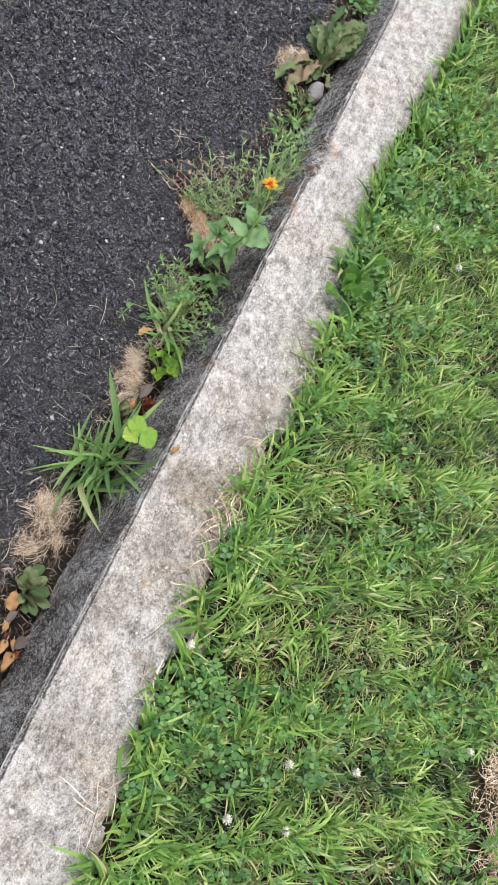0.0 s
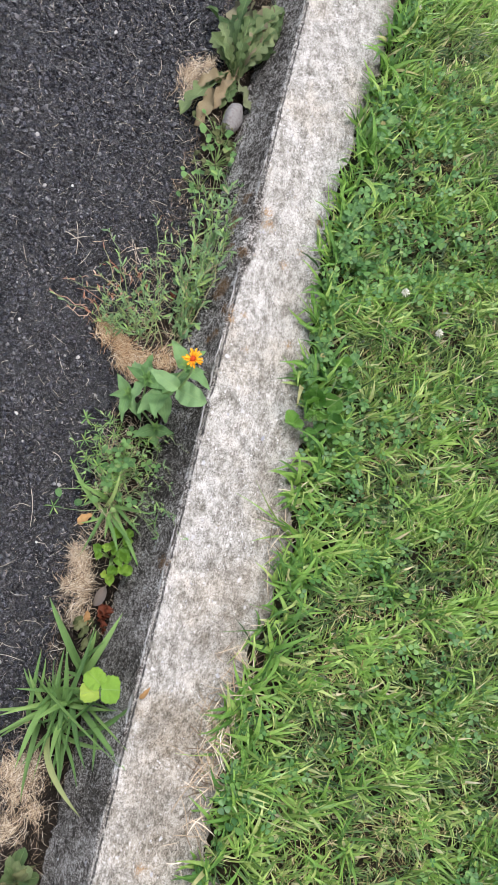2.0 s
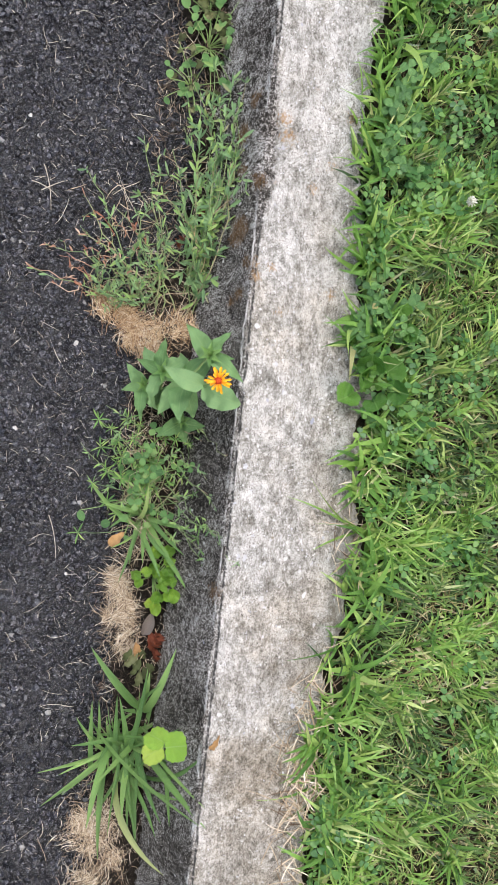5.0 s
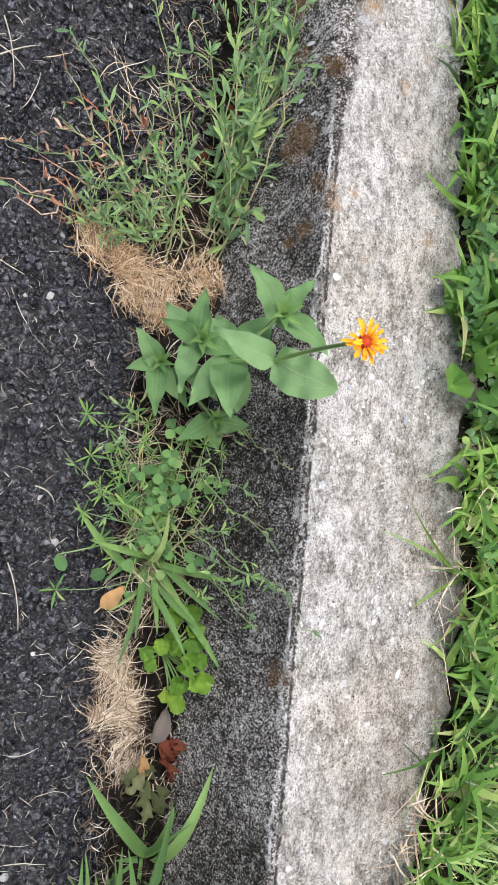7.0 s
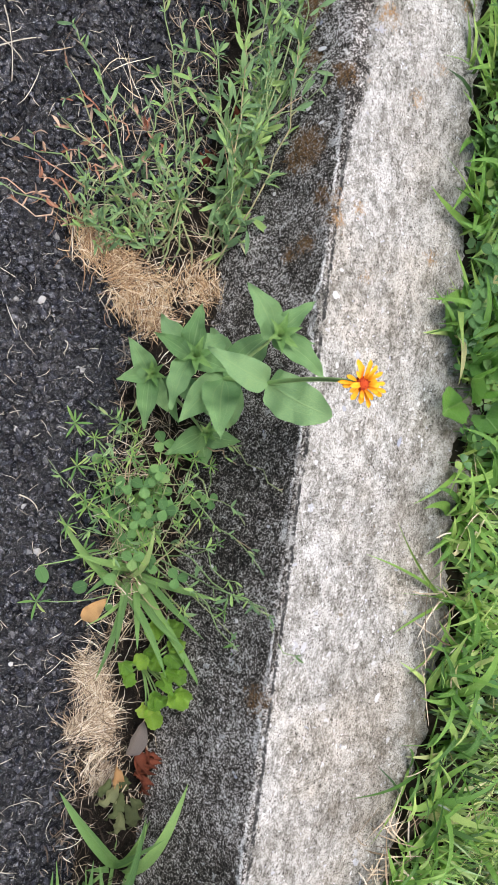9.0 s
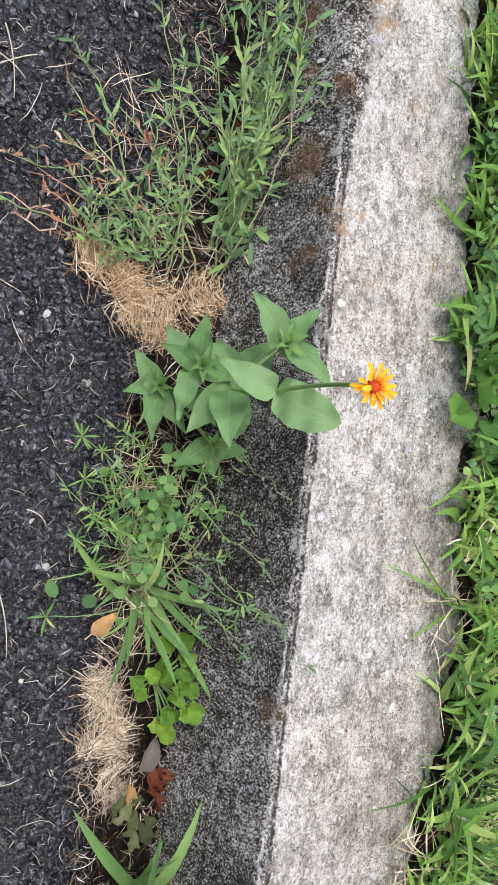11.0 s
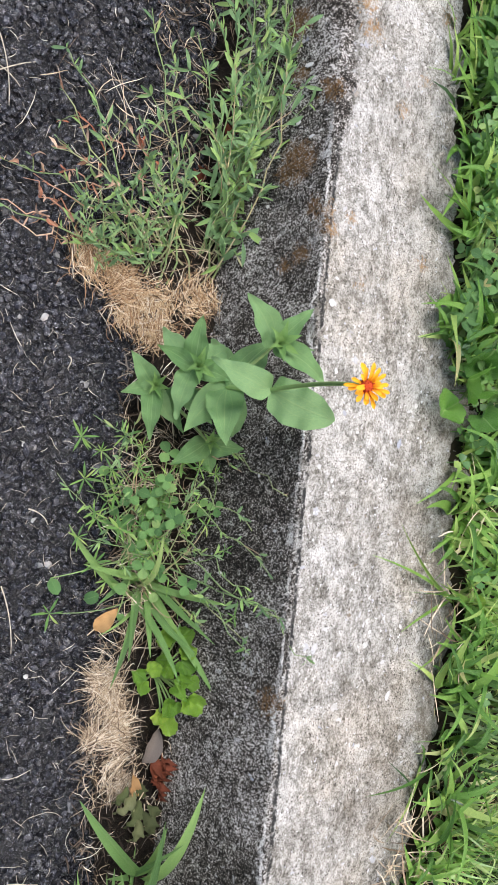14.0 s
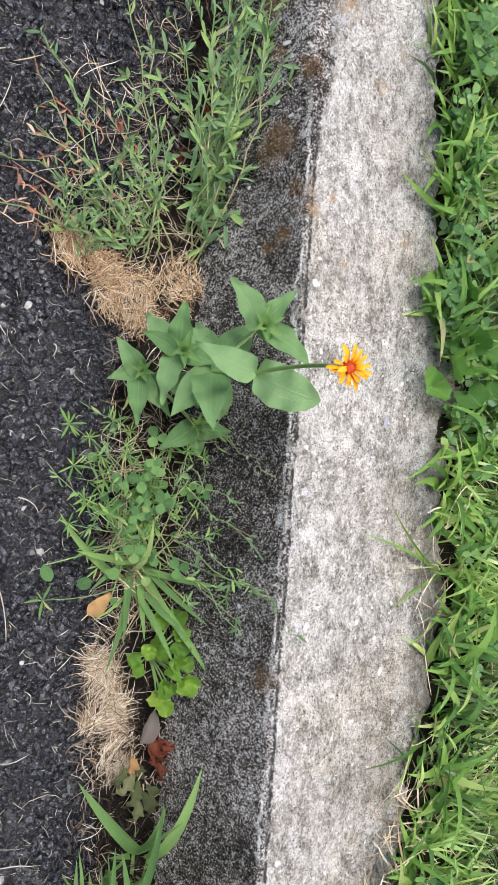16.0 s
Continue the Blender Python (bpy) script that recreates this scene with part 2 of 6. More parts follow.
    for sx, sy, sz, r in spots:
        r *= 0.72 if sz > 0.129 and sx > 0.03 else 0.95
        d = n.add("ShaderNodeVectorMath")
        d.operation = "DISTANCE"
        n.link(n.pos, d.inputs[0])
        d.inputs[1].default_value = (sx, sy, sz)
        m = n.step(n.math("ADD", d.outputs["Value"], ragged), 0.45 * r, r, 1.0, 0.0)
        rust = n.math("MAXIMUM", rust, m)
    col = n.mix(n.math("MULTIPLY", rust, n.math("MAXIMUM", n.step(mid, 0.45, 0.53, 0.75, 0.08), n.math("MULTIPLY", on_face, n.step(n.noise(420, 4, 0.8), 0.42, 0.56, 0.15, 0.85)))), col, n.mix(on_face, (0.42, 0.24, 0.10), (0.17, 0.090, 0.030)))
    h = n.math("ADD", n.math("MULTIPLY", fine, 0.6), n.math("ADD", n.math("MULTIPLY", mid, 0.8), n.math("SUBTRACT", n.math("MULTIPLY", stone, 0.35), n.math("MULTIPLY", pit, 0.9))))
    n.bump(h, 0.9, 0.003)
    return n.finish(col, 0.92, 0.2)


def asphalt_material(name, loose):
    """Bitumen-coated stones; a few rubbed to the bare grey rock."""
    n = Nodes(name)
    base = n.ramp(n.noise(5, 4), [(0.3, (0.0060, 0.0060, 0.0078)), (0.7, (0.0110, 0.0110, 0.0140))])
    if loose:
        r = n.add("ShaderNodeNewGeometry").outputs["Random Per Island"]
        tint = n.ramp(r, [(0.0, (0.006, 0.006, 0.0078)), (0.5, (0.013, 0.013, 0.017)), (0.85, (0.028, 0.028, 0.036)), (0.975, (0.052, 0.052, 0.064)), (0.992, (0.13, 0.13, 0.135)), (1.0, (0.42, 0.41, 0.39))])
        base = n.mix(0.85, base, tint)
    # pale flecks: bare rubbed mineral, and glints off the facets put into the colour
    base = n.mix(n.step(n.noise(430, 4, 0.8), 0.575, 0.61, 0.0, 0.85), base, (0.23, 0.23, 0.26) if loose else (0.12, 0.12, 0.13))
    base = n.mix(n.step(n.noise(140, 3, 0.7), 0.58, 0.70, 0.0, 0.25), base, (0.07, 0.07, 0.08))
    n.bump(n.math("ADD", n.noise(420, 5, 0.75), n.math("MULTIPLY", n.noise(1300, 3), 0.4)), 0.5 if loose else 1.0, 0.0018)
    return n.finish(base, n.step(n.noise(300, 2), 0.3, 0.7, 0.12, 0.30), 0.7)


def soil_material(name, a, b):
    n = Nodes(name)
    m = n.noise(120, 6, 0.7)
    col = n.ramp(m, [(0.3, a), (0.7, b)])
    col = n.mix(n.step(n.cells(450, "Distance"), 0.2, 0.5, 0.3, 0.0), col, (0.02, 0.015, 0.01))
    col = n.mix(n.step(n.noise(800, 3, 0.8), 0.60, 0.66, 0.0, 0.6), col, (0.14, 0.12, 0.10))
    n.bump(n.math("ADD", m, n.math("MULTIPLY", n.noise(600, 4, 0.8), 0.6)), 1.0, 0.005)
    return n.finish(col, 0.95, 0.1)


def turf_material():
    """Earth under the lawn; away from the kerb-side strip it is closed mown turf."""
    n = Nodes("lawn_ground")
    x, y, z = n.xyz()
    earth = n.ramp(n.noise(120, 6, 0.7), [(0.3, (0.012, 0.011, 0.006)), (0.7, (0.048, 0.040, 0.021))])
    green = n.ramp(n.noise(300, 6, 0.8), [(0.35, (0.018, 0.042, 0.009)), (0.5, (0.062, 0.118, 0.026)), (0.65, (0.16, 0.25, 0.062))])
    green = n.mix(n.step(n.noise(3, 4), 0.35, 0.65, 0.0, 0.4), green, n.mix(1.0, green, (0.8, 0.7, 0.55), "MULTIPLY"))
    out = n.math("MAXIMUM", n.step(x, 1.0, 1.25), n.step(n.math("ABSOLUTE", n.math("SUBTRACT", y, 0.2)), 1.4, 1.6))
    n.bump(n.noise(300, 5, 0.8), 1.0, 0.01)
    return n.finish(n.mix(out, earth, green), 0.9, 0.15)


def petal_material():
    n = Nodes("zinnia_petal")
    uv = n.add("ShaderNodeUVMap").outputs[0]
    v = n.xyz(uv)[1]
    r = n.add("ShaderNodeObjectInfo").outputs["Random"]
    col = n.mix(n.step(v, 0.0, 0.9), n.ramp(r, [(0.0, (0.85, 0.24, 0.01)), (1.0, (0.90, 0.36, 0.012))]), (0.92, 0.45, 0.02))
    streak = n.math("ABSOLUTE", n.math("SINE", n.math("MULTIPLY", n.xyz(uv)[0], 22.0)))
    col = n.mix(n.step(streak, 0.0, 0.5, 0.3, 0.0), col, (0.75, 0.20, 0.01))
    n.bump(streak, 0.3, 0.0004)
    return n.finish(col, 0.55, 0.25)


M = {
    "concrete": concrete_material(),
    "asphalt": asphalt_material("asphalt", False),
    "stones": asphalt_material("asphalt_stones", True),
    "soil": soil_material("gutter_soil", (0.007, 0.006, 0.005), (0.034, 0.027, 0.021)),
    "far_turf": turf_material(),
    "turf_soil": soil_material("turf_soil", (0.012, 0.014, 0.006), (0.045, 0.045, 0.02)),
    "grass": foliage("turf_blades", [(0.0, (0.052, 0.115, 0.028)), (0.30, (0.115, 0.215, 0.050)), (0.60, (0.195, 0.31, 0.080)), (0.84, (0.31, 0.42, 0.125)), (0.94, (0.44, 0.48, 0.23)), (1.0, (0.62, 0.55, 0.40))], through_light=0.2, rough=0.36),
    "bright_grass": foliage("bright_turf_blades", [(0.0, (0.10, 0.22, 0.045)), (0.4, (0.19, 0.36, 0.075)), (0.8, (0.31, 0.49, 0.125)), (1.0, (0.47, 0.57, 0.22))], through_light=0.2, rough=0.36),
    "dark_grass": foliage("dark_turf_blades", [(0.0, (0.022, 0.056, 0.019)), (0.4, (0.058, 0.118, 0.036)), (0.8, (0.125, 0.215, 0.064)), (0.96, (0.22, 0.32, 0.12)), (1.0, (0.46, 0.42, 0.30))], through_light=0.18, rough=0.4),
    "lush": foliage("crabgrass_blade", [(0.0, (0.070, 0.18, 0.038)), (0.4, (0.150, 0.33, 0.062)), (0.75, (0.26, 0.46, 0.095)), (0.95, (0.37, 0.53, 0.15)), (1.0, (0.55, 0.52, 0.27))], True, 0.5, 0.26, 0.38),
    "coarse": foliage("coarse_grass_blade", [(0.0, (0.11, 0.23, 0.075)), (0.5, (0.185, 0.35, 0.105)), (0.90, (0.29, 0.47, 0.15)), (1.0, (0.44, 0.44, 0.22))], True, 0.7, 0.2, 0.42),
    "clover": foliage("clover_leaf", [(0.0, (0.050, 0.14, 0.042)), (0.5, (0.090, 0.22, 0.062)), (0.95, (0.16, 0.31, 0.085)), (1.0, (0.28, 0.40, 0.09))], through_light=0.22, rough=0.45),
    "zinnia": foliage("zinnia_leaf", [(0.0, (0.15, 0.30, 0.11)), (0.5, (0.20, 0.37, 0.15)), (1.0, (0.26, 0.44, 0.20))], True, 0.8, 0.25, 0.46, 0.25, nerves=True),
    "young": foliage("young_zinnia_leaf", [(0.0, (0.17, 0.34, 0.11)), (1.0, (0.26, 0.45, 0.14))], True, 0.7, 0.3, 0.42),
    "carpet": foliage("carpetweed_leaf", [(0.0, (0.11, 0.26, 0.075)), (0.5, (0.20, 0.40, 0.105)), (0.85, (0.33, 0.52, 0.14)), (1.0, (0.44, 0.56, 0.19))], True, 0.5, 0.25, 0.42),
    "stem": foliage("green_stem", [(0.0, (0.21, 0.34, 0.11)), (1.0, (0.28, 0.40, 0.15))], True, 0.0, 0.0, 0.6),
    "knot": foliage("knotweed_leaf", [(0.0, (0.14, 0.26, 0.13)), (0.35, (0.23, 0.40, 0.19)), (0.6, (0.31, 0.49, 0.24)), (0.82, (0.34, 0.56, 0.18)), (0.95, (0.43, 0.60, 0.22)), (1.0, (0.52, 0.48, 0.33))], True, 0.5, 0.25, 0.40),
    "knot_stem": foliage("knotweed_stem", [(0.0, (0.15, 0.24, 0.09)), (0.6, (0.21, 0.29, 0.12)), (0.85, (0.32, 0.33, 0.17)), (1.0, (0.42, 0.30, 0.19))], True, 0.0, 0.0, 0.6),
    "red_leaf": dry("reddened_leaf", [(0.0, (0.34, 0.11, 0.06)), (0.4, (0.48, 0.27, 0.18)), (1.0, (0.60, 0.44, 0.33))], True),
    "lime": foliage("lime_leaf", [(0.0, (0.15, 0.32, 0.05)), (0.4, (0.23, 0.43, 0.055)), (0.75, (0.31, 0.51, 0.075)), (1.0, (0.40, 0.55, 0.10))], True, 0.6, 0.3, 0.42),
    "weed": foliage("small_weed_leaf", [(0.0, (0.07, 0.17, 0.06)), (0.5, (0.14, 0.30, 0.10)), (0.90, (0.22, 0.41, 0.14)), (0.975, (0.27, 0.40, 0.15)), (1.0, (0.40, 0.35, 0.16))], True, 0.5, 0.25, 0.45, 0.3),
    "lobed": foliage("rosette_leaf", [(0.0, (0.060, 0.12, 0.040)), (0.5, (0.11, 0.18, 0.065)), (1.0, (0.20, 0.26, 0.12))], True, 0.7, 0.2, 0.55, 0.6),
    "wilted": dry("wilted_leaf", [(0.0, (0.24, 0.19, 0.12)), (0.6, (0.26, 0.25, 0.16)), (1.0, (0.17, 0.20, 0.11))], True),
    "broad": foliage("broad_leaf", [(0.0, (0.085, 0.22, 0.045)), (1.0, (0.18, 0.38, 0.075))], True, 0.9, 0.25, 0.32, 0.3),
    "thatch": dry("lawn_thatch", [(0.0, (0.09, 0.075, 0.035)), (0.45, (0.24, 0.21, 0.09)), (0.8, (0.42, 0.37, 0.19)), (1.0, (0.66, 0.58, 0.38))]),
    "chip": dry("kerb_aggregate", [(0.0, (0.36, 0.38, 0.46)), (0.3, (0.56, 0.56, 0.58)), (1.0, (0.74, 0.73, 0.72))], True),
    "crumb": dry("gutter_crumbs", [(0.0, (0.03, 0.022, 0.016)), (0.6, (0.08, 0.06, 0.045)), (1.0, (0.22, 0.19, 0.16))]),
    "straw": dry("straw", [(0.0, (0.10, 0.07, 0.05)), (0.25, (0.30, 0.22, 0.15)), (0.5, (0.50, 0.39, 0.27)), (0.78, (0.70, 0.59, 0.45)), (1.0, (0.86, 0.80, 0.68))]),
    "warm_straw": dry("warm_straw", [(0.0, (0.10, 0.06, 0.035)), (0.25, (0.34, 0.20, 0.11)), (0.55, (0.58, 0.40, 0.23)), (0.8, (0.72, 0.55, 0.36)), (1.0, (0.86, 0.78, 0.62))]),
    "chaff": dry("chaff", [(0.0, (0.30, 0.27, 0.22)), (0.5, (0.45, 0.40, 0.33)), (1.0, (0.62, 0.58, 0.50))]),
    "tan_leaf": dry("tan_dead_leaf", [(0.0, (0.34, 0.20, 0.09)), (1.0, (0.44, 0.27, 0.12))], True),
    "grey_leaf": dry("grey_dead_leaf", [(0.0, (0.10, 0.085, 0.075)), (1.0, (0.17, 0.145, 0.13))], True),
    "rust_leaf": dry("rust_dead_leaf", [(0.0, (0.10, 0.030, 0.018)), (1.0, (0.20, 0.060, 0.032))], True),
    "dull_leaf": dry("dull_green_leaf", [(0.0, (0.055, 0.065, 0.03)), (0.5, (0.10, 0.12, 0.05)), (1.0, (0.17, 0.18, 0.09))], True),
    "boulder": dry("weathered_stone", [(0.0, (0.25, 0.24, 0.24)), (1.0, (0.30, 0.29, 0.29))], True),
    "pebble": dry("pale_pebble", [(0.0, (0.34, 0.33, 0.32)), (1.0, (0.52, 0.51, 0.50))], True),
    "petal": petal_material(),
    "disc": dry("flower_disc", [(0.0, (0.32, 0.03, 0.015)), (1.0, (0.48, 0.07, 0.02))], True),
    "white": dry("white_floret", [(0.0, (0.36, 0.40, 0.26)), (0.5, (0.60, 0.60, 0.50)), (1.0, (0.76, 0.76, 0.70))]),
}


# ---- mesh helpers ----
def mesh_of(name, verts, faces, mat, uvs=None, smooth=True):
    me = bpy.data.meshes.new(name)
    me.from_pydata(np.asarray(verts, float).tolist(), [], np.asarray(faces).tolist() if isinstance(faces, np.ndarray) else faces)
    if uvs is not None:
        layer = me.uv_layers.new(name="UVMap")
        idx = np.empty(len(me.loops), int)
        me.loops.foreach_get("vertex_index", idx)
        layer.data.foreach_set("uv", np.asarray(uvs, float)[idx].ravel())
    me.materials.append(mat)
    if smooth:
        me.polygons.foreach_set("use_smooth", [True] * len(me.polygons))
    me.update()
    return me


def wave(x, y, f, k=0.0):
    """A smooth wandering value of about -1 to 1."""
    return (np.sin(f * (x * 1.0 + y * 0.63) + 1.3 + k) + np.sin(f * (1.31 * y - 0.77 * x) + 4.1 + 2 * k) + np.sin(f * 1.9 * (0.5 * x - 0.91 * y) + 0.4 + 3 * k)) / 3


def leaf_mesh(name, mat, shape, rows=9, fold=0.15, arch=0.12, wavy=0.0, twist=0.0, lobes=None, cols=4, seed=0, aspect=0.5, swing=0.0):
    """A unit leaf from (0,0,0) to (0,1,0), one wide, its face up."""
    r = np.random.default_rng(seed)
    vs, uv, fs = [], [], []
    for i in range(rows + 1):
        v = i / rows
        w = shape(v)
        if lobes:
            w *= 1 + lobes[0] * math.sin(v * lobes[1] * math.tau + seed)
        for j in range(cols + 1):
            u = 2 * j / cols - 1
            ripple = wavy * abs(u) * math.sin(v * 17 + (3.1 if u > 0 else 0) + seed) * 0.12
            a = twist * v
            px, pz = 0.5 * w * u, (fold * abs(u) * w * 0.5 + ripple)
            vs.append((px * math.cos(a) - pz * math.sin(a) + swing / aspect * 4 * v * (1 - v), v, arch * 4 * v * (1 - v) + aspect * (px * math.sin(a) + pz * math.cos(a))))
            uv.append((0.5 + u / 2, v))
    n = cols + 1
    for i in range(rows):
        for j in range(cols):
            a = i * n + j
            fs.append((a, a + 1, a + n + 1, a + n))
    return mesh_of(name, vs, fs, mat, uv)


def ovate(v):
    return max(0.015, (math.sin(math.pi * min(1, v ** 0.68)) ** 0.8) * (1 - 0.25 * v * v))


def clasping(v):
    """Broad from the base, widest before the middle, drawn out to a point."""
    return max(0.02, math.sqrt(min(1.0, v / 0.10 + 0.05)) * (0.70 + 0.30 * math.sin(math.pi * min(1.0, v * 1.1))) * max(0.0, 1 - v ** 2.0) ** 0.8)


def oblong(v):
    return max(0.03, math.sin(math.pi * v) ** 0.6)


def lance(v):
    return max(0.02, (1 - v) ** 0.65 * min(1, 0.35 + v * 4))


def spatula(v):
    return max(0.06, 0.25 + 0.75 * math.sin(math.pi * min(1.0, v * 0.5 + 0.05)) ** 1.5) * (1 if v < 0.86 else max(0.1, 1 - ((v - 0.86) / 0.14) ** 2 * 0.75))


def toothed(v):
    """Ragged outline with backward teeth, broader towards the end."""
    tooth = (v * 7.0) % 1.0
    return max(0.07, (0.30 + 0.70 * math.sin(math.pi * min(1.0, v * 0.62 + 0.02)) ** 1.4) * (0.48 + 0.52 * math.sin(math.pi * tooth ** 1.3) ** 0.8) * (1 if v < 0.88 else max(0.12, 1 - ((v - 0.88) / 0.12) ** 2 * 0.85)))


def clasping_round(v):
    """Heart-shaped base, nearly even width, rounded end with a small point."""
    return max(0.02, math.sqrt(min(1.0, v / 0.07 + 0.08)) * (0.80 + 0.20 * math.sin(math.pi * min(1.0, v * 1.2))) * max(0.0, 1 - v ** 5.5) ** 0.62)


def strap(v):
    return max(0.03, min(1.0, 0.45 + 3 * v) * (1 - v ** 3.5) ** 0.9)


def rounded(v):
    return max(0.03, math.sqrt(max(0, 1 - (2 * v - 1) ** 2)))


def scalloped(v):
    return max(0.05, math.sqrt(max(0, 1 - (1.75 * v - 0.85) ** 2))) * (1 + 0.09 * math.sin(v * 44))


def round_leaf_mesh(name, mat, teeth=11, cup=0.25, wavy=0.06, notch=0.55, square=0.0, seed=0):
    """A unit round leaf with a scalloped rim and a notch at its stalk, base at the origin, reaching y = 1."""
    vs, uv, fs = [(0.0, 0.30, 0.0)], [(0.5, 0.30)], []
    spokes, rings = 44, 8
    for i in range(1, rings + 1):
        for j in range(spokes):
            a = math.tau * j / spokes
            rho = i / rings
            r = 0.5 * (1 + (0.11 * abs(math.sin(a * teeth / 2)) - 0.04) * rho ** 4)
            r *= 1 + square * ((abs(math.cos(a)) ** 4 + abs(math.sin(a)) ** 4) ** -0.25 - 1)
            gap = min(a, math.tau - a)
            r *= 1 - notch * math.exp(-(gap / 0.42) ** 2)
            x, y = math.sin(a) * r * rho, 0.5 - math.cos(a) * r * rho - 0.20 * (1 - rho)
            z = cup * rho * rho * 0.5 + wavy * rho * rho * math.sin(3 * a + seed * 1.7) + 0.5 * wavy * rho ** 3 * math.sin(7 * a + seed)
            z += 0.035 * rho * math.sin(3.5 * a) ** 2 + 0.5 * wavy * math.sin(9 * x + seed) * math.sin(8 * y + 2 * seed)
            vs.append((x, y, z))
            uv.append((0.5 + x, y))
    for j in range(spokes):
        k = (j + 1) % spokes
        fs.append((0, 1 + j, 1 + k))
        for i in range(rings - 1):
            fs.append((1 + i * spokes + j, 1 + (i + 1) * spokes + j, 1 + (i + 1) * spokes + k, 1 + i * spokes + k))
    return mesh_of(name, vs, fs, mat, uv)


LEAF = {}
LEAF["zinnia", 3] = leaf_mesh("zinnia_leaf", M["zinnia"], clasping_round, 20, 0.20, 0.07, 0.6, 0.0, None, 8, 5, 0.6, 0.02)
for k in range(3):
    LEAF["zinnia", k] = leaf_mesh("zinnia_leaf", M["zinnia"], clasping, 20, (0.42, 0.26, 0.5)[k], (0.12, 0.18, 0.07)[k], 0.7, (0.15, -0.2, 0.1)[k], None, 8, k, 0.5, (0.02, -0.03, 0.03)[k])
    LEAF["young", k] = leaf_mesh("young_leaf", M["young"], clasping, 12, 0.5, 0.15, 0.5, 0.1, None, 4, k, 0.5)
    LEAF["knot", k] = leaf_mesh("knotweed_leaf", M["knot"], oblong, 5, (0.35, 0.2, 0.5)[k], (0.05, 0.12, -0.05)[k], 0.2, 0.3 * k, None, 2, k, 0.3)
    LEAF["whorl", k] = leaf_mesh("whorl_leaf", M["carpet"], oblong, 4, 0.3, (0.06, 0.12, 0.0)[k], 0, 0, None, 2, k, 0.2)
    LEAF["red", k] = leaf_mesh("red_leaf", M["red_leaf"], oblong, 5, (0.6, 0.9, 0.4)[k], (0.15, -0.1, 0.25)[k], 0.7, 0.8 * k, None, 2, k, 0.3)
    LEAF["weed", k] = leaf_mesh("weed_leaf", M["weed"], rounded, 6, 0.25, (0.1, 0.18, 0.02)[k], 0.3, 0, None, 4, k, 0.8)
    LEAF["lime", k] = round_leaf_mesh("lime_leaf", M["lime"], 13, (0.12, 1.1, 0.7)[k], (0.05, 0.19, 0.24)[k], (0.05, 0.3, 0.3)[k], (0.7, 0.3, 0.4)[k], k)
    LEAF["lobed", k] = leaf_mesh("lobed_leaf", M["lobed"], toothed, 42, 0.5, (0.12, 0.2, 0.08)[k], 1.2, 0.25 * k - 0.2, None, 4, k, 0.28, (0.03, -0.05, 0.02)[k])
    LEAF["wilted", k] = leaf_mesh("wilted_leaf", M["wilted"], toothed, 36, 0.4, (0.2, 0.1, 0.15)[k], 1.8, 0.6, (0.14, 7.0), 4, k, 0.3)
    LEAF["broad", k] = round_leaf_mesh("broad_leaf", M["broad"], 13, (0.35, 0.7, 0.2)[k], (0.05, 0.09, 0.06)[k], 0.6, 0.1, k)
    LEAF["paddle", k] = leaf_mesh("paddle_leaf", M["lobed"], spatula, 12, (0.35, 0.6, 0.2)[k], (0.12, 0.2, 0.05)[k], 0.5, 0, None, 6, k, 0.5)
    LEAF["dull", k] = leaf_mesh("dull_leaf", M["dull_leaf"], ovate, 18, 0.8, (0.2, 0.3, 0.35)[k], 1.6, 0.7, (0.12, 5.0), 6, k, 0.4, (0.05, -0.06, 0.04)[k])
    LEAF["tan", k] = leaf_mesh("tan_leaf", M["tan_leaf"], ovate, 12, 0.5, 0.16, 1.4, 0.4, None, 4, k, 0.6)
    LEAF["grey", k] = leaf_mesh("grey_leaf", M["grey_leaf"], oblong, 9, 1.0, 0.1, 0.6, 0.3, None, 4, k, 0.4)
    LEAF["rust", k] = leaf_mesh("rust_leaf", M["rust_leaf"], ovate, 16, 1.0, 0.3, 3.6, 1.6, None, 4, k, 0.6)
    LEAF["clover", k] = leaf_mesh("clover_leaflet", M["weed"], lambda v: max(0.05, math.sin(math.pi * v ** 1.25) ** 0.6), 6, 0.3, 0.08, 0, 0, None, 4, k, 0.85)
    LEAF["petal", k] = leaf_mesh("petal", M["petal"], spatula, 8, (0.45, 0.25, 0.6)[k], (0.12, 0.25, 0.02)[k], 0.3, 0.0, None, 4, k, 0.45)

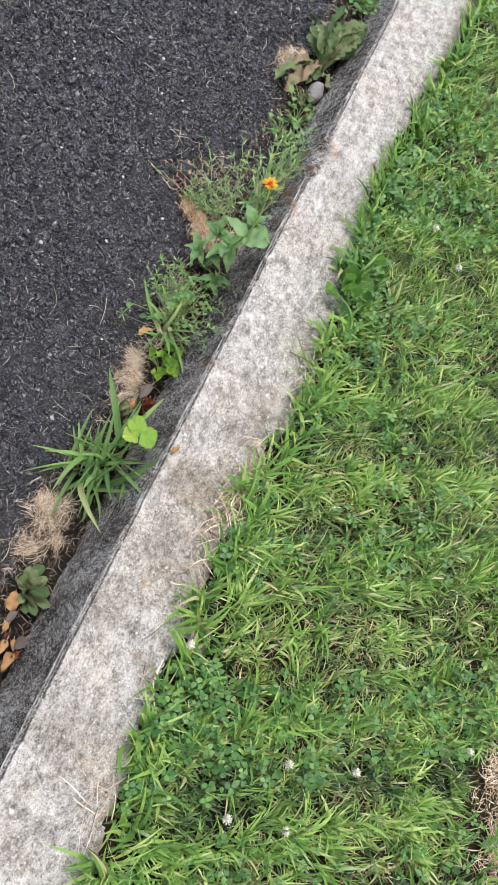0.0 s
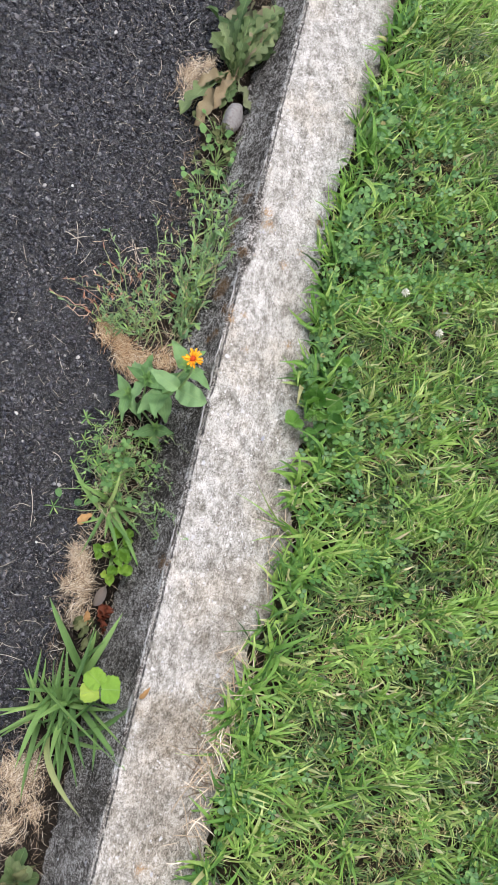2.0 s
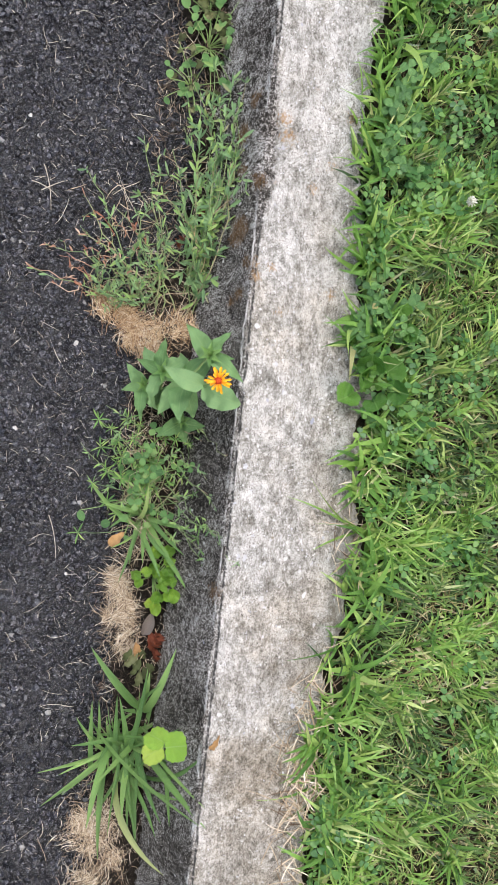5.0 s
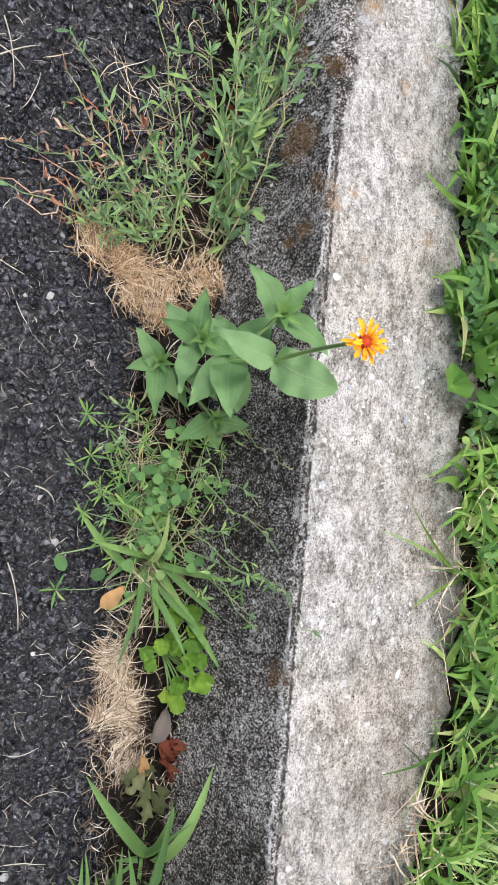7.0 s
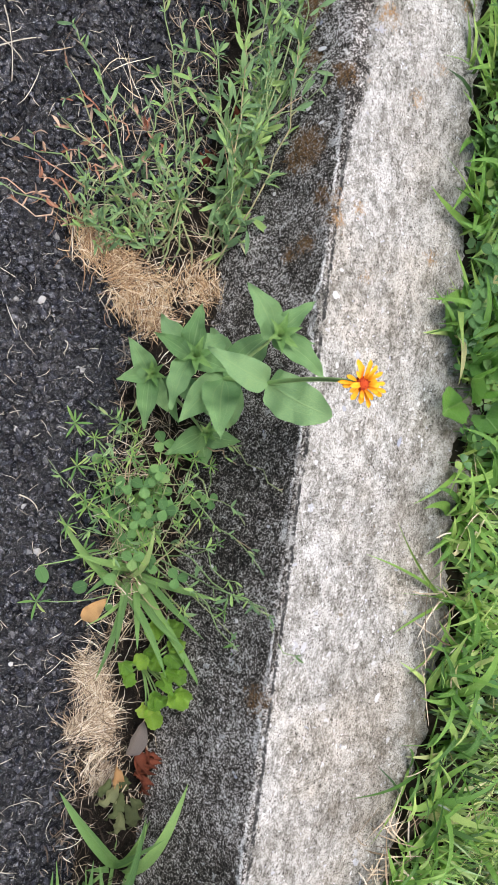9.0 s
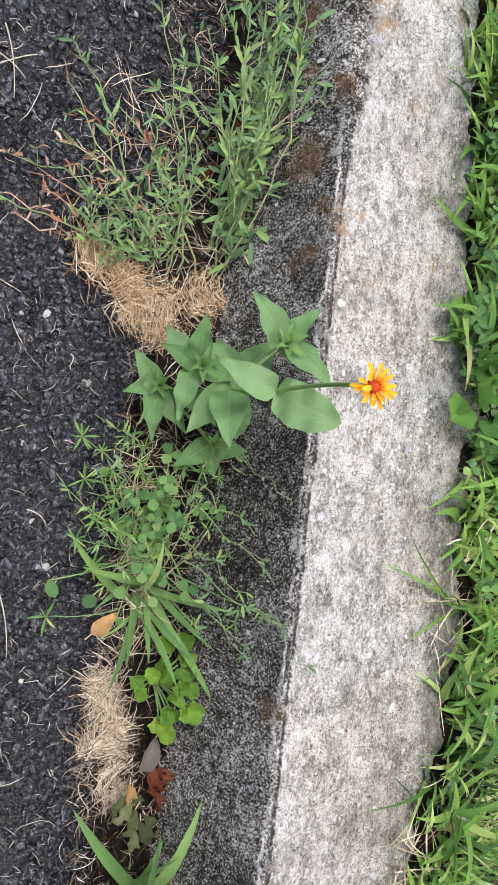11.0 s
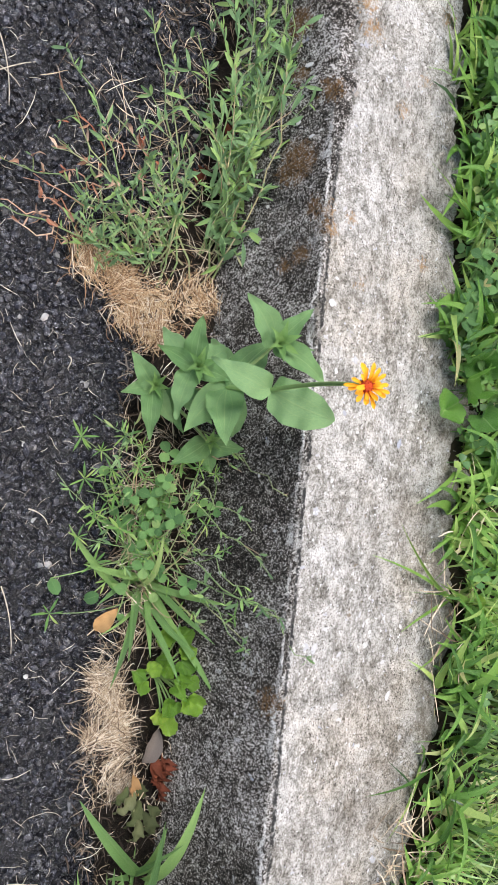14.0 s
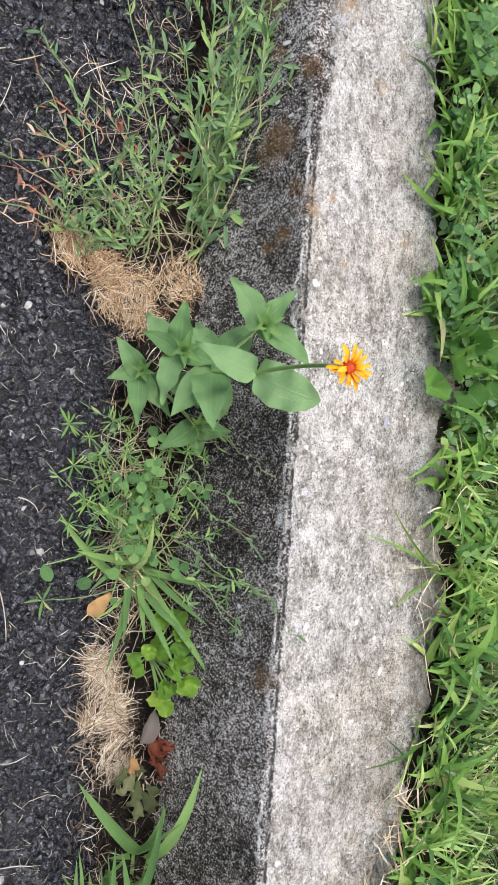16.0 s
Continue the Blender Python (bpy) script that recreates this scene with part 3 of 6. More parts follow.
for k in range(8):
    LEAF["blade", k] = leaf_mesh("grass_blade", M["lush"], lance, 10, 0.4, (0.10, 0.22, 0.06, 0.28, 0.16, 0.12, 0.2, 0.03)[k], 0.1,
                                 (0.2, -0.5, 0.9, 0.1, -1.2, 0.4, 1.5, -0.2)[k], None, 2, k, 0.08, (0.0, 0.03, -0.05, 0.06, -0.02, -0.07, 0.03, 0.05)[k])
    LEAF["coarse", k] = leaf_mesh("coarse_blade", M["coarse"], strap, 12, 0.5, (0.16, 0.26, 0.10, 0.32, 0.2, 0.14, 0.24, 0.08)[k], 0.15,
                                  (0.3, -0.7, 1.1, 0.2, -1.3, 0.6, 1.6, -0.4)[k], None, 2, k + 3, 0.08, (0.05, 0.10, -0.12, 0.15, -0.08, -0.17, 0.09, 0.12)[k])
    LEAF["straight", k] = leaf_mesh("straight_blade", M["coarse"], strap, 12, 0.6, (0.08, 0.14, 0.05, 0.18, 0.1, 0.06, 0.12, 0.04)[k], 0.12,
                                    (0.2, -0.3, 0.5, 0.1, -0.6, 0.3, 0.7, -0.2)[k], None, 2, k + 5, 0.08, (0.02, 0.04, -0.03, 0.05, -0.04, -0.05, 0.03, 0.04)[k])
VARIANTS = {"blade": 8, "coarse": 8, "straight": 8}


def placed(base, tip, width, up=(0, 0, 1), roll=0.0):
    """The matrix that lays a unit leaf from base to tip, its face towards up."""
    b, t = Vector(base), Vector(tip)
    yv = t - b
    ln = max(yv.length, 1e-5)
    yv = yv / ln
    zv = Vector(up)
    zv = zv - yv * zv.dot(yv)
    if zv.length < 1e-3:
        zv = Vector((1, 0, 0.3)) - yv * Vector((1, 0, 0.3)).dot(yv)
    zv.normalize()
    xv = yv.cross(zv)
    m = Matrix((xv * width, yv * ln, zv * ln)).transposed().to_4x4()
    m.translation = b
    return m @ Matrix.Rotation(roll, 4, "Y")


def tube(path, r0, r1, sides=5):
    """A tapering round stem along a path: vertices and faces."""
    p = np.asarray(path, float)
    vs, fs = [], []
    for i, c in enumerate(p):
        d = p[min(i + 1, len(p) - 1)] - p[max(i - 1, 0)]
        d = d / (np.linalg.norm(d) + 1e-9)
        a = np.cross(d, (0.31, 0.2, 0.93) if abs(d[2]) < 0.9 else (1, 0, 0))
        a = a / (np.linalg.norm(a) + 1e-9)
        b = np.cross(d, a)
        r = r0 + (r1 - r0) * i / max(1, len(p) - 1)
        for s in range(sides):
            q = math.tau * s / sides
            vs.append(c + r * (math.cos(q) * a + math.sin(q) * b))
    for i in range(len(p) - 1):
        for s in range(sides):
            fs.append((i * sides + s, i * sides + (s + 1) % sides, (i + 1) * sides + (s + 1) % sides, (i + 1) * sides + s))
    fs.append(tuple(range((len(p) - 1) * sides, len(p) * sides)))
    return vs, fs


def bow(a, b, lift=0.0, side=(0, 0, 0), n=8):
    """A curved path from a to b that rises by lift and swings by side on the way."""
    a, b, s = np.array(a, float), np.array(b, float), np.array(side, float)
    t = np.linspace(0, 1, n)[:, None]
    return a + (b - a) * t + (np.array((0, 0, lift)) + s) * 4 * t * (1 - t)


class Thing:
    """A top-level thing: an empty at its base that holds its parts."""

    def __init__(self, name, base, label, category, group=""):
        self.base = Vector(base)
        self.root = tagged(new(name), label, category, group)
        self.root.location = self.base

    def part(self, name, verts, faces, mat, parent=None, label="", smooth=True, uvs=None):
        v = np.asarray(verts, float) - np.array(self.base)
        ob = new(name, mesh_of(name, v, faces, mat, uvs, smooth))
        ob.parent = parent or self.root
        return tagged(ob, label)

    def stem(self, path, r0, r1, mat=None, parent=None, name="stem", label=""):
        v, f = tube(path, r0, r1)
        return self.part(name, v, f, mat or M["stem"], parent, label)

    def leaf(self, kind, base, tip, width, parent=None, up=(0, 0, 1), roll=0.0, name="leaf", label="", k=None):
        ob = new(name, LEAF[kind, int(rng.integers(VARIANTS.get(kind, 3))) if k is None else k])
        ob.parent = parent or self.root
        ob.matrix_basis = Matrix.Translation(-self.base) @ placed(base, tip, width, up, roll)
        return tagged(ob, label)


# ---- road, kerb, gutter, lawn ----
def sheet(name, xs, ys, height, mat, label, category):
    """One ground sheet over a grid of x and y, its height a function of both."""
    gx, gy = np.meshgrid(xs, ys)
    gz = height(gx, gy)
    v = np.stack([gx.ravel(), gy.ravel(), gz.ravel()], 1)
    nx, ny = len(xs), len(ys)
    i = (np.arange(ny - 1)[:, None] * nx + np.arange(nx - 1)[None, :]).ravel()
    f = np.stack([i, i + 1, i + nx + 1, i + nx], 1)
    return tagged(new(name, mesh_of(name, v, f, mat)), label, category, kind="structure")


def road_z(x, y):
    return np.where(x < -0.1, 0.032 * (-x - 0.1), 0.0) - 0.0055


far_y = lambda lo, hi, step: np.concatenate([[-40, -10, -4, -2.2], np.arange(lo, hi, step), [2.4, 4, 10, 40]])
sheet("ground", np.array([-300.0, -40, 40, 300]), np.array([-300.0, -40, 40, 300]), lambda x, y: 0 * x - 0.35, M["turf_soil"], "bare earth under the street and the lawn", "ground")
sheet("road", np.concatenate([[-30, -8, -3, -1.6], np.arange(-1.0, -0.015, 0.008)]), far_y(-1.4, 1.9, 0.008),
      lambda x, y: road_z(np.maximum(x, -3), y) + 0.0012 * wave(x, y, 260) + 0.001 * wave(x, y, 90, 1), M["asphalt"],
      "dark weathered asphalt road with coarse stones", "road")


def turf_edge(y):
    """Where the turf ends on the kerb top."""
    e = np.interp(y, (-1.2, -0.9, -0.8, -0.65, -0.54, -0.43, -0.31, -0.27, -0.21, -0.145, -0.1, -0.06, 0.008, 0.05, 0.086, 0.14, 0.17, 0.214, 0.264, 0.30, 0.376, 0.42, 0.457, 0.6, 0.76, 0.98, 1.6),
                  (0.150, 0.150, 0.143, 0.131, 0.131, 0.134, 0.134, 0.138, 0.150, 0.163, 0.171, 0.172, 0.163, 0.160, 0.150, 0.139, 0.135, 0.146, 0.132, 0.136, 0.128, 0.119, 0.122, 0.128, 0.143, 0.170, 0.175))
    return e + 0.004 * np.sin(y * 61) + 0.003 * np.sin(y * 143 + 1)


def lawn_z(x, y):
    return 0.120 + 0.011 * np.clip((x - turf_edge(y)) / 0.012, 0, 1) + np.where(x < turf_edge(y) + 0.004, 0.0, 0.001 + 0.005 * np.clip((x - 0.15) / 0.25, 0, 1) + 0.003 * wave(x, y, 14) + 0.002 * wave(x, y, 60, 2))


sheet("lawn_soil", np.concatenate([np.arange(0.10, 0.20, 0.004), np.arange(0.20, 1.5, 0.012), [2, 4, 10, 30]]), far_y(-1.6, 2.1, 0.012), lawn_z, M["far_turf"],
      "green mown lawn on dark brown earth", "lawn")


def soil_z(x, y):
    edge = 0.112 + 0.012 * wave(x * 0, y, 30) + 0.008 * wave(x * 0, y, 75, 1) - np.where((y > -0.35) & (y < 0.0), 0.008, 0.0) - 0.042 * np.clip((y - 0.24) / 0.06, 0, 1) * np.clip((0.62 - y) / 0.06, 0, 1)
    return -0.02 + 0.030 * np.clip((x + edge) / 0.02, 0, 1) + 0.004 * wave(x, y, 120) + 0.003 * wave(x, y, 300, 3) + rng.normal(0, 0.0019, x.shape)


sheet("gutter_soil", np.arange(-0.175, -0.02, 0.0035), np.arange(-1.4, 1.9, 0.0035), soil_z, M["soil"], "dark crumbly soil washed into the gutter", "soil")


def kerb():
    """The cast kerb: battered road face, worn arris, flat top, back edge under the turf."""
    prof = [(-0.050, -0.30), (-0.050, -0.03)]
    prof += [(-0.048 + 0.041 * t, -0.02 + 0.14 * t) for t in np.linspace(0, 1, 46)]
    r = 0.0075
    prof += [(r - 0.006 - r * math.cos(a), 0.1225 + r * math.sin(a)) for a in np.linspace(0.2, math.pi / 2, 8)]
    prof += [(x, 0.13) for x in np.linspace(0.004, 0.190, 62)]
    prof += [(0.196, 0.127), (0.199, 0.12), (0.199, -0.30)]
    p = np.array(prof)
    ys = np.concatenate([[-40, -8, -2.5], np.arange(-1.5, 2.0, 0.003), [2.6, 8, 40]])
    n = len(p)
    x = np.tile(p[:, 0], len(ys))
    z = np.tile(p[:, 1], len(ys))
    y = np.repeat(ys, n)
    near = (np.abs(y) < 2.2) & (z > -0.02)
    rough = 0.0007 * wave(x + z, y, 330) + 0.0009 * wave(x - z, y, 140, 1) + rng.normal(0, 0.00035, len(x))
    on_top = np.clip((x + 0.002) / 0.006, 0, 1)
    z = z + np.where(near, rough * on_top + 0.0015 * wave(x, y, 18, 2) * on_top, 0)
    x = x - np.where(near, (rough * 1.5 + 0.0018 * wave(z, y, 55, 3)) * (1 - on_top), 0)
    # the arris is broken away over a hand's length, and chipped here and there
    wear = np.exp(-((y - 0.43) / 0.05) ** 2) * 0.010 + 0.0025 * np.clip(wave(0 * y, y, 43, 5), 0, 1)
    close = np.exp(-((x - 0.002) / 0.012) ** 2 - ((z - 0.128) / 0.014) ** 2)
    z = z - np.where(near, wear * close * 0.8, 0)
    x = x + np.where(near, wear * close * 0.7, 0)
    i = (np.arange(len(ys) - 1)[:, None] * n + np.arange(n - 1)[None, :]).ravel()
    f = np.stack([i, i + n, i + n + 1, i + 1], 1)
    ob = new("kerb", mesh_of("kerb", np.stack([x, y, z], 1), f, M["concrete"]))
    return tagged(ob, "weathered pale concrete kerb with a blackened road face", "kerb", kind="structure")


kerb()


def scattered_stones():
    """The coarse stones of the road surface, angular and half sunk."""
    pts = []
    for x0, x1, y0, y1, gap in ((-0.34, -0.045, -0.45, 0.62, 0.0056), (-0.95, -0.34, -0.9, 1.5, 0.0068), (-0.34, -0.085, -1.2, -0.45, 0.0062), (-0.34, -0.085, 0.62, 1.7, 0.0064)):
        gx, gy = np.meshgrid(np.arange(x0, x1, gap), np.arange(y0, y1, gap))
        g = np.stack([gx.ravel(), gy.ravel()], 1) + rng.uniform(-0.45, 0.45, (gx.size, 2)) * gap
        pts.append(np.column_stack([g, np.full(len(g), gap)]))
    p = np.concatenate(pts)
    edge = -0.104 - 0.012 * wave(p[:, 0] * 0, p[:, 1], 30) - 0.008 * wave(p[:, 0] * 0, p[:, 1], 75, 1)
    edge = edge + 0.042 * np.clip((p[:, 1] - 0.24) / 0.06, 0, 1) * np.clip((0.62 - p[:, 1]) / 0.06, 0, 1)
    p = p[p[:, 0] < edge + rng.uniform(0, 0.012, len(p))]
    n = len(p)
    g = (1 + 5 ** 0.5) / 2
    ico = np.array([(-1, g, 0), (1, g, 0), (-1, -g, 0), (1, -g, 0), (0, -1, g), (0, 1, g), (0, -1, -g), (0, 1, -g), (g, 0, -1), (g, 0, 1), (-g, 0, -1), (-g, 0, 1)]) / 1.9
    c = ico[None] * rng.uniform(0.62, 1.12, (n, 12, 1)) + rng.normal(0, 0.10, (n, 12, 3))
    size = p[:, 2:3] * rng.uniform(0.34, 0.92, (n, 1))
    c = c * np.concatenate([size * rng.uniform(0.9, 1.7, (n, 1)), size, size * rng.uniform(0.5, 1.0, (n, 1))], 1)[:, None, :]
    a, b, d = rng.uniform(0, math.tau, n), rng.normal(0, 0.6, n), rng.normal(0, 0.6, n)
    x, y, z = c[..., 0], c[..., 1], c[..., 2]
    y, z = y * np.cos(b)[:, None] - z * np.sin(b)[:, None], y * np.sin(b)[:, None] + z * np.cos(b)[:, None]
    x, z = x * np.cos(d)[:, None] - z * np.sin(d)[:, None], x * np.sin(d)[:, None] + z * np.cos(d)[:, None]
    x, y = x * np.cos(a)[:, None] - y * np.sin(a)[:, None], x * np.sin(a)[:, None] + y * np.cos(a)[:, None]
    sink = rng.uniform(-0.0028, 0.0034, (n, 1))
    v = np.stack([x + p[:, :1], y + p[:, 1:2], z + road_z(p[:, 0], p[:, 1])[:, None] + sink], 2).reshape(-1, 3)
    tri = np.array([(0, 11, 5), (0, 5, 1), (0, 1, 7), (0, 7, 10), (0, 10, 11), (1, 5, 9), (5, 11, 4), (11, 10, 2), (10, 7, 6), (7, 1, 8), (3, 9, 4), (3, 4, 2), (3, 2, 6), (3, 6, 8), (3, 8, 9), (4, 9, 5), (2, 4, 11), (6, 2, 10), (8, 6, 7), (9, 8, 1)])
    f = (np.arange(n)[:, None, None] * 12 + tri[None]).reshape(-1, 3)
    tagged(new("asphalt_stones", mesh_of("asphalt_stones", v, f, M["stones"], None, False)), "black bitumen-coated stones of the road surface", "asphalt", kind="stuff")


scattered_stones()


# ---- strands and blades in bulk ----
def blades(pos, length, width, azimuth, lean, bend, rows=4, roll=0.3):
    """Many tapering bent blades in one soup of vertices and faces."""
    n = len(pos)
    t = np.linspace(0, 1, rows)
    ang = lean[:, None] + bend[:, None] * t[None]
    dr, dz = np.sin(ang), np.cos(ang)
    seg = (length / (rows - 1))[:, None]
    r = np.concatenate([np.zeros((n, 1)), np.cumsum((dr[:, :-1] + dr[:, 1:]) / 2 * seg, 1)], 1)
    z = np.concatenate([np.zeros((n, 1)), np.cumsum((dz[:, :-1] + dz[:, 1:]) / 2 * seg, 1)], 1)
    ca, sa = np.cos(azimuth)[:, None], np.sin(azimuth)[:, None]
    mid = np.stack([pos[:, :1] + r * ca, pos[:, 1:2] + r * sa, pos[:, 2:3] + z], 2)
    w = width[:, None] * (0.5 * (1 - t ** 2.2) * (0.6 + 0.4 * np.minimum(1, t * 4)) + 0.02)[None]
    tip = rng.normal(0, roll, n)[:, None]
    side = np.stack([-sa * np.cos(tip) * np.ones_like(t), ca * np.cos(tip) * np.ones_like(t), np.sin(tip) * np.ones_like(t)], 2)
    v = np.stack([mid - side * w[..., None], mid + side * w[..., None]], 2).reshape(-1, 3)
    base = np.arange(n)[:, None] * rows * 2 + np.arange(rows - 1)[None] * 2
    f = np.stack([base, base + 1, base + 3, base + 2], 2).reshape(-1, 4)
    return v, f


def soup(name, pieces, mat, label, category):
    vs, fs, k = [], [], 0
    for v, f in pieces:
        vs.append(v)
        fs.append(f + k)
        k += len(v)
    return tagged(new(name, mesh_of(name, np.concatenate(vs), np.concatenate(fs), mat)), label, category, kind="stuff")


def turf():
    """Mown lawn: fine blades, combed in patches, longer along the kerb."""
    clumps, per = 21000, 9
    cy = rng.uniform(-1.35, 1.75, clumps)
    cx = turf_edge(cy) + 0.008 + rng.uniform(0, 1, clumps) ** 1.12 * 1.05
    n = clumps * per
    tall = np.repeat(rng.uniform(0.55, 1.45, clumps), per)
    turn = np.repeat(rng.normal(0, 1.0, clumps), per)
    x = np.repeat(cx, per) + rng.normal(0, 0.0050, n)
    y = np.repeat(cy, per) + rng.normal(0, 0.0050, n)
    x = np.maximum(x, turf_edge(y) + 0.005)
    patch = wave(x, y, 9, 4) + 0.7 * wave(x, y, 47, 5)
    keep = rng.uniform(0, 1, n) < 0.78 + 0.4 * patch
    dryspot = np.hypot((x - 0.76) / 0.08, (y + 0.6) / 0.13) < 1
    keep &= ~dryspot & ((x > turf_edge(y) + 0.06) | (rng.uniform(0, 1, n) < 0.3))
    x, y, tall, turn = x[keep], y[keep], tall[keep], turn[keep]
    m = len(x)
    pos = np.stack([x, y, lawn_z(x, y) - 0.002], 1)
    edge = np.clip((turf_edge(y) + 0.09 - x) / 0.08, 0, 1)
    length = tall * rng.uniform(0.018, 0.042, m) * (1 + 0.5 * edge) * (1 + 0.3 * wave(x, y, 13, 7))
    width = np.where(rng.uniform(0, 1, m) < 0.5 + 0.2 * edge, rng.uniform(0.0032, 0.0062, m), rng.uniform(0.0014, 0.0028, m))
    az = 0.6 + 1.6 * wave(x, y, 11, 1) + turn + rng.normal(0, 0.9, m)
    lean = np.abs(rng.normal(0.42, 0.32, m)) + 0.05
    bend = rng.normal(0.8, 0.5, m)
    # bright and dark grasses grow in patches of their own
    kind = 1.1 * wave(x, y, 23, 8) + 0.9 * wave(x, y, 61, 1) + 0.35 * turn + 0.35 * edge
    bright, dark = kind > 0.42, kind < -0.30
    length = length * np.where(bright, 1.2, np.where(dark, 0.85, 1.0))
    width = width * np.where(bright, 1.15, np.where(dark, 0.8, 1.0))
    soups = [blades(pos[w], length[w], width[w], az[w], lean[w], bend[w], 4) for w in (~bright & ~dark, bright, dark)]
    # a thin dead layer underneath, in patches
    k = 46000
    q = np.stack([0.165 + rng.uniform(0, 1, k) ** 1.3 * 1.0, rng.uniform(-1.35, 1.75, k)], 1)
    pos2 = np.column_stack([q, lawn_z(q[:, 0], q[:, 1]) + rng.uniform(0.002, 0.012, k)])
    lie = wave(q[:, 0], q[:, 1], 15, 6) + 0.5 * wave(q[:, 0], q[:, 1], 50, 3) > -0.45
    lie &= q[:, 0] > turf_edge(q[:, 1]) + np.where(rng.uniform(0, 1, k) < 0.2, 0.0, 0.10)
    pos2, k = pos2[lie], int(lie.sum())
    b = blades(pos2, rng.uniform(0.010, 0.028, k), rng.uniform(0.0007, 0.0016, k), rng.uniform(0, math.tau, k), rng.uniform(1.1, 1.5, k), rng.normal(0.1, 0.2, k), 3)
    soup("lawn_grass", soups[:1], M["grass"], "green mown lawn grass growing up to the kerb", "grass")
    soup("lawn_grass", soups[1:2], M["bright_grass"], "bright yellow-green patches of coarser lawn grass", "grass")
    soup("lawn_grass", soups[2:], M["dark_grass"], "short dark green patches of fine lawn grass", "grass")
    soup("lawn_thatch", [b], M["thatch"], "pale dead grass lying under the lawn blades", "dead grass")


turf()


def clover_carpet():
    """White clover through the lawn: trefoils on thin stalks."""
    n = 13000
    y = rng.uniform(-1.3, 1.7, n)
    x = turf_edge(y) + 0.008 + rng.uniform(0, 1, n) ** 1.4 * 1.0
    want = 0.14 + 0.75 * wave(x, y, 13, 9) + 0.3 * wave(x, y, 37, 2) + 1.1 * np.exp(-((x - 0.31) / 0.11) ** 2 - ((y - 0.50) / 0.20) ** 2) + np.where(y < -0.6, 0.2, 0)
    k = rng.uniform(0, 1, n) < want
    x, y = x[k], y[k]
    n = len(x)
    z = lawn_z(x, y) + rng.uniform(0.016, 0.036, n)
    size = rng.uniform(0.006, 0.0112, n)
    tmpl = np.array([(0, 0.04, 0), (0.36, 0.38, 0.10), (0.44, 0.75, 0.13), (0, 0.93, 0.0), (-0.44, 0.75, 0.13), (-0.36, 0.38, 0.10), (0, 0.55, -0.02)])
    tri = np.array([(0, 1, 6), (1, 2, 6), (2, 3, 6), (3, 4, 6), (4, 5, 6), (5, 0, 6)])
    az0, tx, ty = rng.uniform(0, math.tau, n), rng.normal(0, 0.6, n), rng.normal(0, 0.6, n)
    vs = []
    for j in range(3):
        a = (az0 + j * math.tau / 3 + rng.normal(0, 0.12, n))[:, None]
        px = (tmpl[:, 0] * np.cos(a) - tmpl[:, 1] * np.sin(a)) * size[:, None]
        py = (tmpl[:, 0] * np.sin(a) + tmpl[:, 1] * np.cos(a)) * size[:, None]
        pz = tmpl[:, 2] * size[:, None] + px * tx[:, None] + py * ty[:, None]
        vs.append(np.stack([x[:, None] + px, y[:, None] + py, z[:, None] + pz], 2))
    v = np.stack(vs, 1).reshape(-1, 3)
    f = (np.arange(n * 3)[:, None, None] * 7 + tri[None]).reshape(-1, 3)
    tagged(new("lawn_clover", mesh_of("lawn_clover", v, f, M["clover"])), "low white clover leaves growing through the lawn", "clover", kind="stuff")
    pos = np.stack([x, y, lawn_z(x, y)], 1)
    s = blades(pos, z - lawn_z(x, y) + 0.001, np.full(n, 0.0012), rng.uniform(0, math.tau, n), np.full(n, 0.05), np.full(n, 0.05), 3)
    soup("clover_stalks", [s], M["clover"], "thin green stalks under the clover leaves", "clover")


clover_carpet()


def strands(n, pick, mat, name, label, category, length, width, height, wild=0.5, combed=0.0):
    """A loose mat of thin curled strands; pick gives the places, combed how far neighbours lie alike."""
    q = pick(n)
    m = len(q)
    a = rng.uniform(0, math.tau, m)
    a = np.where(rng.uniform(0, 1, m) < combed, 1.3 + 1.7 * wave(q[:, 0], q[:, 1], 55, 3) + rng.normal(0, 0.35, m), a)
    rows = 6
    t = np.linspace(-0.5, 0.5, rows)
    ln = rng.uniform(*length, m)[:, None]
    curl = rng.normal(0, wild * 2.2, m)[:, None]
    ang = a[:, None] + curl * t[None] + rng.normal(0, wild * 0.35, (m, rows))
    dx, dy = np.cos(ang) * ln / rows, np.sin(ang) * ln / rows
    px = q[:, :1] + np.cumsum(dx, 1) - np.cumsum(dx, 1).mean(1, keepdims=True)
    py = q[:, 1:2] + np.cumsum(dy, 1) - np.cumsum(dy, 1).mean(1, keepdims=True)
    pz = q[:, 2:3] + rng.uniform(*height, m)[:, None] + rng.normal(0, wild * 0.004, (m, rows)).cumsum(1) * 0.6 + rng.normal(0, 0.12, m)[:, None] * ln * t[None]
    pz = np.maximum(pz, q[:, 2:3] + 0.0008)
    w = rng.uniform(*width, m)[:, None] * (1 - 0.7 * np.abs(2 * t) ** 3)[None] / 2
    nx, ny = -np.sin(ang), np.cos(ang)
    lift = rng.uniform(-0.5, 0.5, (m, 1))
    v = np.stack([np.stack([px - nx * w, py - ny * w, pz - w * lift], 2), np.stack([px + nx * w, py + ny * w, pz + w * lift], 2)], 2).reshape(-1, 3)
    base = np.arange(m)[:, None] * rows * 2 + np.arange(rows - 1)[None] * 2
    f = np.stack([base, base + 1, base + 3, base + 2], 2).reshape(-1, 4)
    return tagged(new(name, mesh_of(name, v, f, mat)), label, category, kind="stuff")


